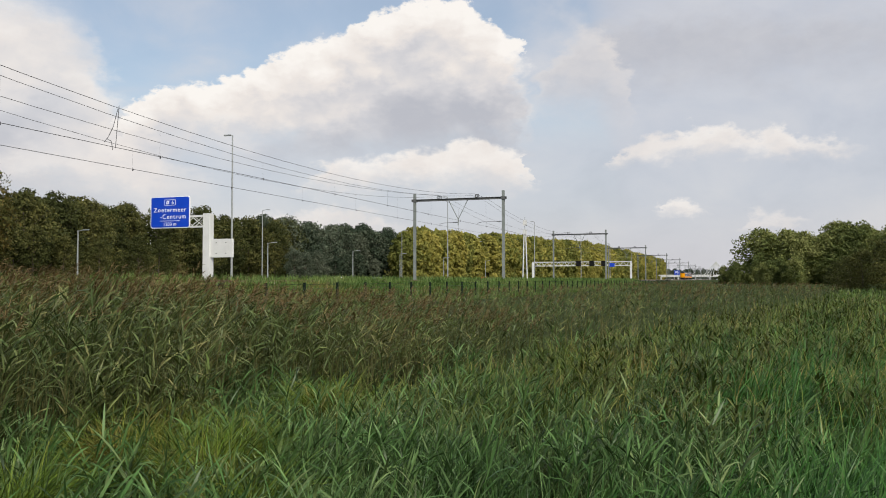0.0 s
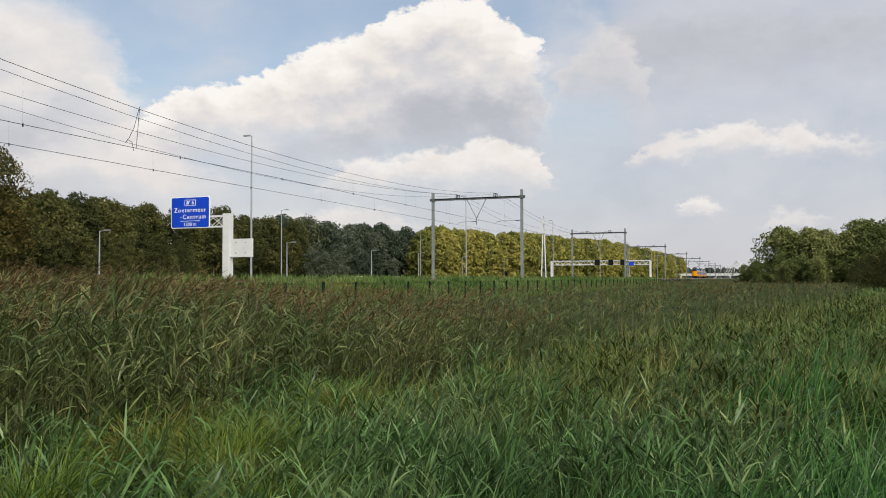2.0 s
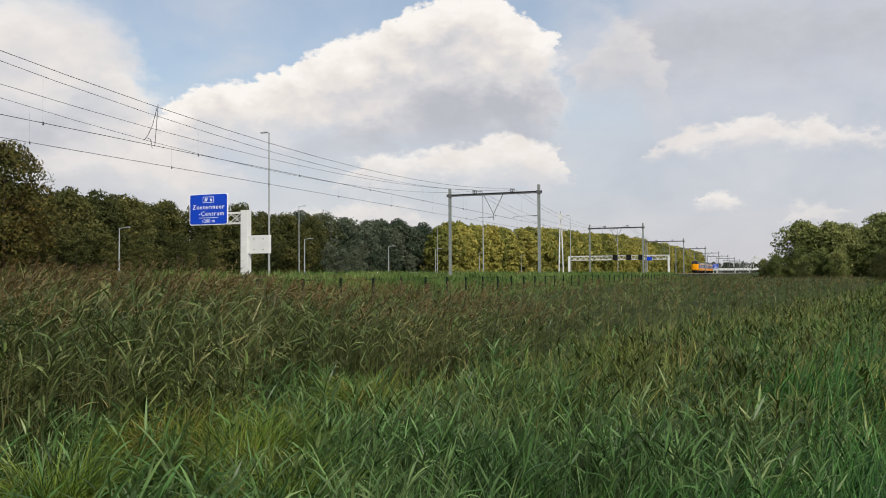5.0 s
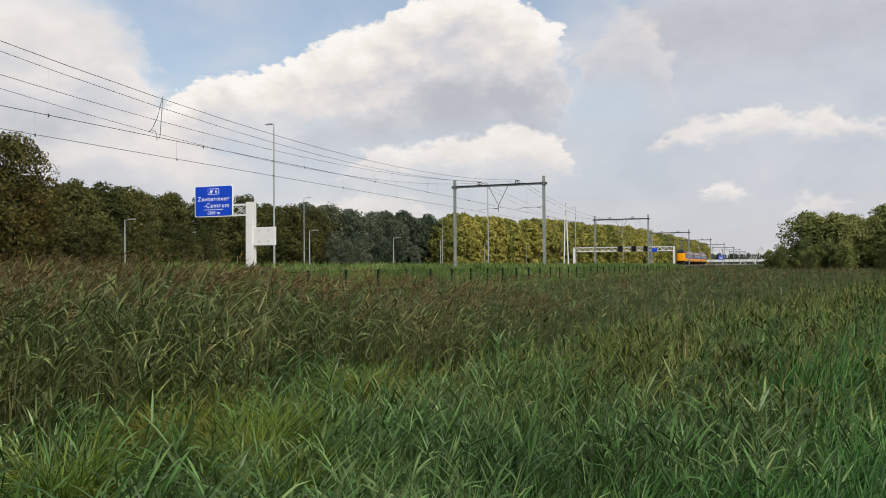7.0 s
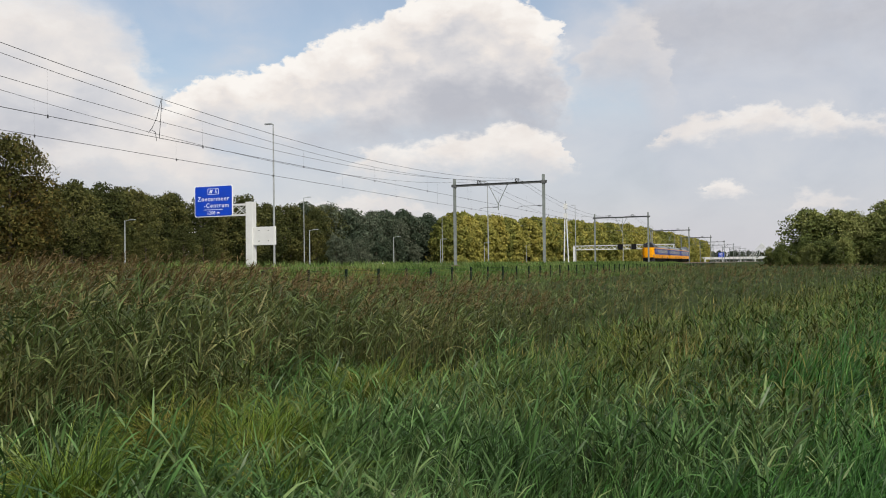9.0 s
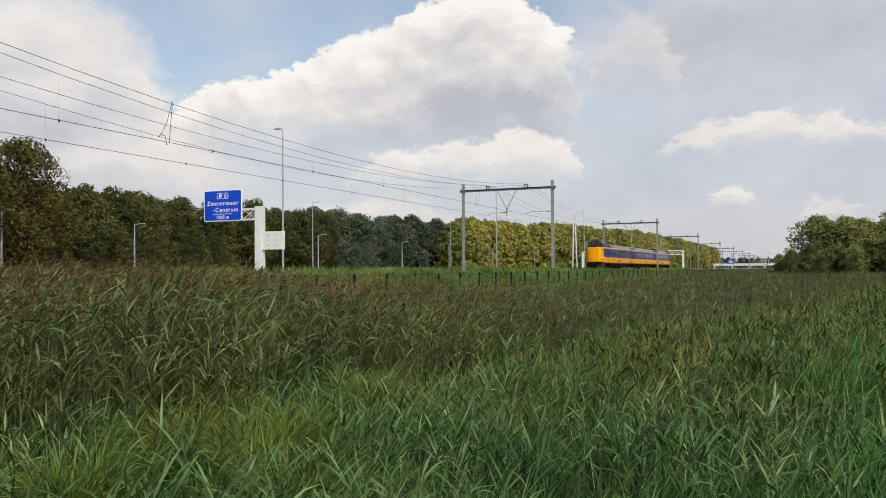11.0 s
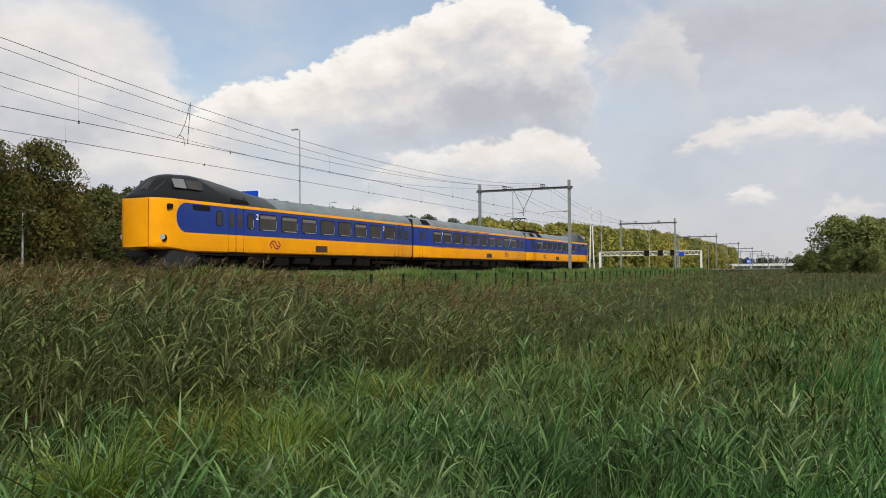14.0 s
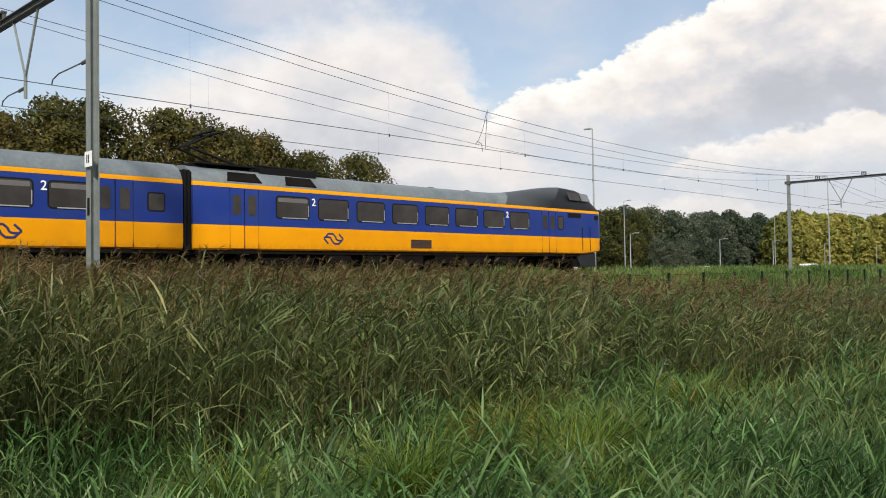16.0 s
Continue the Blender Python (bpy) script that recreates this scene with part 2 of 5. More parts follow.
M["door_line"] = mat("door_seam", (0.10, 0.012, 0.02), 0.6, var=0.05)
M["lens"] = mat("lamp_lens", (0.38, 0.38, 0.36), 0.15, var=0.02)
M["car_white"] = mat("car_white", (0.75, 0.76, 0.77), 0.25, var=0.03)
M["car_red"] = mat("car_red", (0.42, 0.05, 0.02), 0.3, var=0.04)
M["car_grey"] = mat("car_grey", (0.18, 0.19, 0.2), 0.3, 0.4, var=0.04)
M["bark"] = mat("bark", (0.10, 0.08, 0.06), 0.9, var=0.2, scale=2.0, fine=12.0, bump=0.8)
M["concrete"] = mat("concrete", (0.48, 0.48, 0.46), 0.85, var=0.1, scale=0.4)
M["grass"] = leaf_mat("grass", [(0.037, 0.074, 0.015), (0.075, 0.133, 0.029), (0.122, 0.179, 0.047), (0.187, 0.204, 0.068)], spot=0.45, rough=0.5, spread=0.5)
M["lush"] = leaf_mat("lush_grass", [(0.021, 0.072, 0.013), (0.047, 0.13, 0.028), (0.075, 0.173, 0.044), (0.12, 0.199, 0.064)], spot=0.7, rough=0.40, spread=0.55)
M["bluegrass"] = leaf_mat("bluish_reedgrass", [(0.028, 0.065, 0.016), (0.057, 0.119, 0.035), (0.1, 0.172, 0.058), (0.175, 0.226, 0.09)], spot=0.8, rough=0.38, spread=0.65)
M["bank"] = leaf_mat("bank_grass", [(0.060, 0.110, 0.026), (0.100, 0.170, 0.042), (0.140, 0.205, 0.056), (0.19, 0.22, 0.08)], spot=0.25, rough=0.6)
M["tuft"] = leaf_mat("yellow_tuft", [(0.048, 0.088, 0.01), (0.088, 0.141, 0.016), (0.137, 0.176, 0.026), (0.22, 0.176, 0.049)], spot=1.2, spread=0.5)
M["reed_leaf"] = leaf_mat("reed_leaf", [(0.043, 0.07, 0.023), (0.081, 0.116, 0.038), (0.125, 0.152, 0.056), (0.203, 0.185, 0.076)], spot=0.5, rough=0.38, spread=0.62)
M["reed_stem"] = leaf_mat("reed_stem", [(0.035, 0.046, 0.014), (0.071, 0.075, 0.026), (0.118, 0.112, 0.044)], thin=0.1)
M["plume"] = leaf_mat("reed_plume", [(0.092, 0.063, 0.028), (0.151, 0.105, 0.046), (0.224, 0.168, 0.08)], thin=0.2, spot=0.6, spread=0.3)
M["olive"] = leaf_mat("dry_olive_grass", [(0.058, 0.088, 0.019), (0.108, 0.144, 0.032), (0.166, 0.18, 0.047), (0.279, 0.218, 0.077)], spot=0.5, rough=0.45, spread=0.6)
M["weed"] = leaf_mat("weed_leaf", [(0.048, 0.073, 0.018), (0.081, 0.111, 0.029), (0.124, 0.131, 0.042)], spot=0.8, spread=0.6)
M["tree_dark"] = leaf_mat("leaf_dark", rough=0.75, spec=0.15, tones=[(0.037, 0.045, 0.013), (0.071, 0.078, 0.023), (0.124, 0.119, 0.037)], thin=0.2, spot=0.12, rnd=0.5, spread=0.45)
M["tree_blue"] = leaf_mat("leaf_willow", rough=0.75, spec=0.15, tones=[(0.034, 0.053, 0.032), (0.068, 0.089, 0.058), (0.13, 0.148, 0.105)], thin=0.2, spot=0.12, rnd=0.5, spread=0.45)
# yellow-green poplar leaves, with sunshine on the far row painted into the bright tones
M["tree_gold"] = leaf_mat("leaf_gold_sunlit", spread=0.2, rough=0.75, spec=0.15, tones=[(0.143, 0.16, 0.04), (0.264, 0.259, 0.063), (0.374, 0.33, 0.081)], thin=0.3, spot=0.06, rnd=0.7)
M["tree_green"] = leaf_mat("leaf_green", rough=0.75, spec=0.15, tones=[(0.079, 0.104, 0.032), (0.165, 0.192, 0.059), (0.264, 0.273, 0.101)], thin=0.25, spot=0.1, rnd=0.4)
M["tree_autumn"] = leaf_mat("leaf_autumn", rough=0.75, spec=0.15, tones=[(0.037, 0.041, 0.011), (0.077, 0.077, 0.02), (0.143, 0.103, 0.029)], thin=0.2, spot=0.2, rnd=0.3, spread=0.45)


# ---- building tools ----
def part(name, bm, material, parent=None, label="", smooth=False):
    """Links a bmesh as one mesh object under a thing or a part."""
    me = bpy.data.meshes.new(name)
    bm.to_mesh(me)
    bm.free()
    for mm in material if isinstance(material, (list, tuple)) else [material]:
        me.materials.append(M[mm] if isinstance(mm, str) else mm)
    if smooth:
        me.polygons.foreach_set("use_smooth", [True] * len(me.polygons))
    ob = new(name, me)
    ob.parent = parent
    if label:
        tagged(ob, label)
    return ob


def box(bm, x0, x1, y0, y1, z0, z1, bevel=0.0, m=None, index=0):
    """A box with bevelled edges, added to bm."""
    vs = [bm.verts.new((x, y, z)) for z in (z0, z1) for y in (y0, y1) for x in (x0, x1)]
    fs = [bm.faces.new([vs[i] for i in f]) for f in ((0, 2, 3, 1), (4, 5, 7, 6), (0, 1, 5, 4), (2, 6, 7, 3), (0, 4, 6, 2), (1, 3, 7, 5))]
    for f in fs:
        f.material_index = index
    if bevel:
        bmesh.ops.bevel(bm, geom=list({e for f in fs for e in f.edges}), offset=bevel, segments=2, affect="EDGES", profile=0.5)
    if m is not None:
        bmesh.ops.transform(bm, matrix=m, verts=vs if not bevel else bm.verts[:])
    return vs


def tube(bm, a, b, r0, r1=None, sides=8, index=0):
    """A tapered tube from a to b."""
    a, b = Vector(a), Vector(b)
    q = (b - a).to_track_quat("Z", "Y")
    rings = []
    for c, r in ((a, r0), (b, r0 if r1 is None else r1)):
        rings.append([bm.verts.new(c + q @ Vector((math.cos(k * math.tau / sides) * r, math.sin(k * math.tau / sides) * r, 0))) for k in range(sides)])
    for k in range(sides):
        bm.faces.new((rings[0][k], rings[0][(k + 1) % sides], rings[1][(k + 1) % sides], rings[1][k])).material_index = index
    bm.faces.new(rings[0][::-1]).material_index = index
    bm.faces.new(rings[1]).material_index = index


def make(name, parent, material, *shapes, label="", bevel=0.0):
    """A part of plain boxes (six numbers) and tubes (two ends and a radius)."""
    bm = bmesh.new()
    for s in shapes:
        if len(s) == 6:
            box(bm, *s, bevel=bevel)
        else:
            tube(bm, *s)
    return part(name, bm, material, parent, label)


def thing(name, m, label, category, group="", kind=""):
    ob = new(name)
    ob.empty_display_size = 0.2
    ob.matrix_basis = m
    return tagged(ob, label, category, group, kind)


def raw(name, v, f4, f3, material, index=None, parent=None):
    """A mesh straight from arrays of points, quads and triangles."""
    me = bpy.data.meshes.new(name)
    n4, n3 = len(f4), len(f3)
    me.vertices.add(len(v))
    me.vertices.foreach_set("co", np.asarray(v, np.float32).ravel())
    me.loops.add(n4 * 4 + n3 * 3)
    me.loops.foreach_set("vertex_index", np.concatenate([np.asarray(f4, np.int32).ravel(), np.asarray(f3, np.int32).ravel()]))
    me.polygons.add(n4 + n3)
    me.polygons.foreach_set("loop_start", np.concatenate([np.arange(n4) * 4, n4 * 4 + np.arange(n3) * 3]).astype(np.int32))
    for mm in material if isinstance(material, (list, tuple)) else [material]:
        me.materials.append(M[mm])
    if index is not None:
        me.polygons.foreach_set("material_index", np.asarray(index, np.int32))
    me.update(calc_edges=True)
    ob = new(name, me)
    ob.parent = parent
    return ob


# ---- ground ----
RAIL_TOP, NEAR, FAR = 1.65, -24.3, -28.3
PROFILE = [(-2500, 1.0), (-75, 1.0), (-72.5, 0.55), (-38.5, 0.55), (-36.0, 1.25), (-33.5, 1.38), (-32.5, 1.3), (-31.8, 1.38), (-20.9, 1.38), (-19.2, 1.15), (-16.5, 0.45),
           (-13.5, 0.2), (-11.0, -0.5), (-9.0, -0.5), (-7.0, 0.0), (2500, 0.0)]


def ground_z(x, y):
    """The height of the ground; the bank runs along the track."""
    z = np.interp(x, [p[0] for p in PROFILE], [p[1] for p in PROFILE])
    near = np.exp(-((x / 60.0) ** 2 + (y / 90.0) ** 2))
    return z + near * (0.06 * np.sin(x * 0.7 + 1.3) * np.cos(y * 0.55) + 0.04 * np.sin(x * 1.9 + y * 1.3)) * (np.asarray(x) > -20.5)


def make_ground():
    xs = np.unique(np.concatenate([np.linspace(-40, 14, 109), [p[0] for p in PROFILE], np.linspace(14, 60, 24), [-1200, -600, -300, -150, -90, -50, 90, 150, 300, 600, 1200]]))
    ys = np.unique(np.concatenate([np.linspace(-20, 60, 121), np.linspace(60, 200, 36), [-2500, -1000, -400, -150, -70, -35, 260, 350, 500, 800, 1300, 2000, 2900, 4000]]))
    gx, gy = np.meshgrid(xs, ys)
    v = np.stack([gx, gy, ground_z(gx, gy)], -1).reshape(-1, 3)
    n, k = len(xs), len(ys)
    i = (np.arange(k - 1)[:, None] * n + np.arange(n - 1)[None]).ravel()
    ob = raw("ground", v, np.stack([i, i + 1, i + n + 1, i + n], -1), np.zeros((0, 3)), "soil")
    ob.data.polygons.foreach_set("use_smooth", [True] * len(ob.data.polygons))
    return tagged(ob, "rough grassy ground with a bank up to the railway", "ground", kind="structure")


make_ground()


def make_track():
    bm = bmesh.new()
    prof = [(-31.6, 1.36), (-30.6, 1.50), (-22.0, 1.50), (-21.0, 1.36)]
    ends = [[bm.verts.new((x, y, z)) for x, z in prof] for y in (-300, 900)]
    for k in range(3):
        bm.faces.new((ends[0][k], ends[0][k + 1], ends[1][k + 1], ends[1][k]))
    tagged(part("ballast_bed", bm, "ballast"), "grey-brown ballast bed of a double-track railway", "track bed", kind="structure")
    for cx in (NEAR, FAR):
        for s in (-0.7525, 0.7525):
            bm = bmesh.new()
            p = [(-0.07, 1.50), (0.07, 1.50), (0.07, 1.515), (0.012, 1.53), (0.012, 1.61), (0.036, 1.618), (0.036, 1.65), (-0.036, 1.65), (-0.036, 1.618), (-0.012, 1.61), (-0.012, 1.53), (-0.07, 1.515)]
            e = [[bm.verts.new((cx + s + x, y, z)) for x, z in p] for y in (-300, 900)]
            for k in range(12):
                bm.faces.new((e[0][k], e[0][(k + 1) % 12], e[1][(k + 1) % 12], e[1][k]))
            tagged(part("rail", bm, "rail"), "rusty steel rail on concrete sleepers", "rail", "rails of the line", "structure")
        v, q = [], []
        cube = np.array([[-1, -1, 0], [1, -1, 0], [1, 1, 0], [-1, 1, 0], [-1, -1, 1], [1, -1, 1], [1, 1, 1], [-1, 1, 1]], float)
        ft = np.array([[4, 5, 6, 7], [0, 1, 5, 4], [1, 2, 6, 5], [2, 3, 7, 6], [3, 0, 4, 7]])
        for k in range(420):
            v.append(cube * (1.3, 0.13, 0.05) + (cx, -40 + 0.6 * k, 1.475))
            q.append(ft + 8 * k)
        tagged(raw("sleepers", np.concatenate(v), np.concatenate(q), np.zeros((0, 3)), "sleeper"), "grey concrete sleepers under the rails", "sleepers", kind="stuff")


make_track()


def make_road():
    bm = bmesh.new()
    for x0, x1 in ((-52.5, -38.0), (-71.0, -56.5)):
        box(bm, x0, x1, -900, 2500, 0.45, 0.6)
    tagged(part("road", bm, "asphalt"), "two dark asphalt carriageways of a motorway", "road", kind="structure")
    for x in (-38.6, -71.8, -53.5):
        b = bmesh.new()
        for k in range(-30, 130):
            box(b, x - 0.05, x + 0.05, k * 8.0, k * 8.0 + 0.1, 0.5, 1.2)
        box(b, x + 0.05, x + 0.1, -240, 1040, 0.95, 1.27)
        tagged(part("guard_rail", b, "galv"), "grey galvanised guard rail along the motorway", "guard rail", "guard rails", "structure")


make_road()


# ---- overhead line ----
PORTAL_Y = [-128.9, -59.8, 9.3] + [79.6 + 69.1 * k for k in range(12)]
XR, XL, BEAM = -21.6, -31.0, 9.77


def hbeam(bm, x, y, z0, z1, w=0.25, d=0.25, t=0.022):
    """An upright H-section."""
    box(bm, x - w / 2, x + w / 2, y - d / 2, y - d / 2 + t, z0, z1)
    box(bm, x - w / 2, x + w / 2, y + d / 2 - t, y + d / 2, z0, z1)
    box(bm, x - t / 2, x + t / 2, y - d / 2 + t, y + d / 2 - t, z0, z1)


def make_portal():
    p = thing("catenary_portal", pose(0, PORTAL_Y[2], 0), "grey galvanised steel portal carrying overhead wires across the tracks", "catenary portal", "catenary portals")
    for x in (XR, XL):
        bm = bmesh.new()
        hbeam(bm, x, 0, 1.2, 10.5)
        post = part("post", bm, "galv", p)
        bm = bmesh.new()
        box(bm, x - 0.3, x + 0.3, -0.3, 0.3, 1.15, 1.42, bevel=0.02)
        part("footing", bm, "concrete", post)
        bm = bmesh.new()
        box(bm, x - 0.2, x + 0.2, -0.2, 0.2, BEAM - 0.16, BEAM + 0.14, bevel=0.01)
        part("bracket", bm, "galv_dark", post)
    bm = bmesh.new()
    for dz in (-0.1, 0.1):
        box(bm, XL - 0.35, XR + 0.35, -0.11, 0.11, BEAM + dz - 0.012, BEAM + dz + 0.012)
    box(bm, XL - 0.35, XR + 0.35, -0.012, 0.012, BEAM - 0.088, BEAM + 0.088)
    part("beam", bm, "galv_dark", p)
    mid = (XR + XL) / 2
    bm = bmesh.new()
    for s in (-1, 1):
        tube(bm, (mid + s * 1.0, 0, BEAM - 0.1), (mid, 0, 7.75), 0.04, sides=6)
    tube(bm, (mid, 0, 7.85), (mid, 0, 7.12), 0.055, sides=8)
    part("hanger", bm, "galv", p, "V-shaped hanger between the tracks")
    for x, end, in ((NEAR, XR - 0.1), (FAR, mid)):
        bm = bmesh.new()
        tube(bm, (end, 0, 7.45), (end - 0.55, 0, 7.42), 0.05, sides=6)
        pts = [(end - 0.55, 7.44), (x + 0.5, 7.42), (x + 0.08, 7.33), (x, 7.2)]
        for (xa, za), (xb, zb) in zip(pts, pts[1:]):
            tube(bm, (xa, 0, za), (xb, 0, zb), 0.02, sides=6)
        part("registration_arm", bm, "galv_dark", p)
        bm = bmesh.new()
        for s in (-0.17, 0.17):
            box(bm, x + s - 0.03, x + s + 0.03, -0.06, 0.06, BEAM + 0.1, BEAM + 0.38)
        box(bm, x - 0.20, x + 0.20, -0.08, 0.08, BEAM + 0.36, BEAM + 0.43)
        bar = part("wire_saddle", bm, "galv_dark", p)
        bm = bmesh.new()
        for k in range(4):
            tube(bm, (x, 0, BEAM + 0.14 + 0.06 * k), (x, 0, BEAM + 0.17 + 0.06 * k), 0.075, 0.045, 8)
        part("insulator", bm, "under", bar)
    return p


portal = make_portal()
for y in PORTAL_Y[:2] + PORTAL_Y[3:]:
    copy_thing(portal, pose(0, y, 0))


def add_plates(p):
    bm = bmesh.new()
    box(bm, XR - 0.05, XR + 0.35, -0.19, -0.165, 4.55, 4.95)
    plate = part("number_plate", bm, "sign_white", p, "small white number plate")
    bm = bmesh.new()
    for k in range(2):
        box(bm, XR + 0.08 + 0.1 * k, XR + 0.12 + 0.1 * k, -0.2, -0.19, 4.65, 4.86)
    part("writing", bm, "black", plate)
    bm = bmesh.new()
    box(bm, XR + 0.0, XR + 0.1, -0.145, -0.127, 3.3, 3.75)
    part("plate", bm, "black", p, "small black plate")


add_plates(portal)


def make_wires():
    """Contact wires, messengers and feeders from portal to portal, with droppers."""
    def sag(y, top, low):
        i = min(max(int(np.searchsorted(PORTAL_Y, y, side="right")) - 1, 0), len(PORTAL_Y) - 2)
        k = (y - PORTAL_Y[i]) / (PORTAL_Y[i + 1] - PORTAL_Y[i])
        return low + (top - low) * (2 * k - 1) ** 2

    def line(name, x, zf, label, r=0.014, y1=420.0, step=4.6):
        bm = bmesh.new()
        ys = np.arange(PORTAL_Y[0], y1, step)
        rings = []
        for y in ys:
            z = zf(y)
            rings.append([bm.verts.new((x + r * math.cos(a), y, z + r * math.sin(a))) for a in (0.5, 2.1, 3.7, 5.3)])
        for a, b in zip(rings, rings[1:]):
            for k in range(4):
                bm.faces.new((a[k], a[(k + 1) % 4], b[(k + 1) % 4], b[k]))
        return tagged(part(name, bm, "wire"), label, "overhead wire", "overhead wires")

    for x, feed in ((NEAR, 8.35), (FAR, 8.65)):
        line("contact_wire", x + 0.02, lambda y: 7.18, "dark copper contact wire above the track", 0.016)
        mess = line("messenger_wire", x, lambda y: sag(y, 10.12, 8.02), "dark sagging messenger wire above the track", 0.012)
        line("feeder_wire", x + 0.3, lambda y: sag(y, 10.25, feed), "dark sagging feeder wire above the track", 0.014)
        for k in range(0, 64):
            y = PORTAL_Y[1] + 4.3 + 8.64 * k + (3.0 if x == FAR else 0.0)
            if y > 420:
                break
            make("dropper", mess, "wire", ((x, y, 7.17), (x, y, sag(y, 10.12, 8.02)), 0.0028, None, 4), ((x + 0.02, y, 7.10), (x + 0.02, y, 7.22), 0.03, None, 5))
    j = thing("jumper_cable", pose(NEAR, 27.9, 0), "hanging jumper cable between feeder and contact wire", "jumper cable")
    zt = sag(27.9, 10.25, 8.35)
    make("cable", j, "wire", ((0.3, 0, zt + 0.12), (0.05, 0.1, 7.15), 0.013))
    bm = bmesh.new()
    pts = [Vector((0.25, 0, zt)), Vector((0.1, -0.1, 8.0)), Vector((-0.05, -0.22, 7.55)), Vector((0.0, -0.5, 7.32)), Vector((0.05, -0.4, 7.45)), Vector((0.05, -0.15, 7.4)), Vector((0, 0.0, 7.05))]
    for a, b in zip(pts, pts[1:]):
        tube(bm, a, b, 0.012, sides=5)
    part("loop", bm, "wire", j)


make_wires()


# ---- fence ----
def make_fence():
    f = thing("fence", pose(-16.8, 0, 0), "dark green steel mesh fence on slim posts in long grass", "fence", kind="")
    bm = bmesh.new()
    box(bm, -0.045, 0.045, -0.05, 0.05, 0.2, 1.54, bevel=0.008)
    first = part("post", bm, "fence_green", f)
    for k in range(-6, 70):
        ob = first if k == -6 else new("post", first.data)
        ob.parent = f
        ob.location = (0, 27.6 + 3.0 * k, 0)
    make("top_rail", f, "fence_green", (-0.008, 0.008, 9.6, 236, 1.46, 1.475))
    bm = bmesh.new()
    for z in (0.55, 0.8, 1.05, 1.28):
        box(bm, -0.006, 0.006, 9.6, 236, z, z + 0.012)
    part("line_wire", bm, "mesh_green", f)


make_fence()


# ---- motorway furniture ----
def text(name, s, size, m, parent, material="sign_white", space=1.0):
    c = bpy.data.curves.new(name, "FONT")
    c.body, c.size, c.align_x, c.align_y, c.extrude, c.offset, c.space_character = s, size, "CENTER", "CENTER", 0.004, 0.004, space
    ob = bpy.data.objects.new(name, c)
    scene.collection.objects.link(ob)
    me = bpy.data.meshes.new_from_object(ob.evaluated_get(bpy.context.evaluated_depsgraph_get()))
    bpy.data.objects.remove(ob)
    me.materials.append(M[material])
    t = new(name, me)
    t.parent, t.matrix_basis = parent, m
    return t


def rounded(bm, x0, x1, z0, z1, y0, y1, r, index=0, seg=5):
    """A plate with round corners, facing along y."""
    pts = []
    for cx, cz, a0 in ((x1 - r, z1 - r, 0), (x0 + r, z1 - r, 90), (x0 + r, z0 + r, 180), (x1 - r, z0 + r, 270)):
        for k in range(seg + 1):
            a = radians(a0 + 90 * k / seg)
            pts.append((cx + r * math.cos(a), cz + r * math.sin(a)))
    a = [bm.verts.new((x, y0, z)) for x, z in pts]
    b = [bm.verts.new((x, y1, z)) for x, z in pts]
    bm.faces.new(a).material_index = index
    bm.faces.new(b[::-1]).material_index = index
    for k in range(len(a)):
        bm.faces.new((a[k], b[k], b[(k + 1) % len(a)], a[(k + 1) % len(a)])).material_index = index


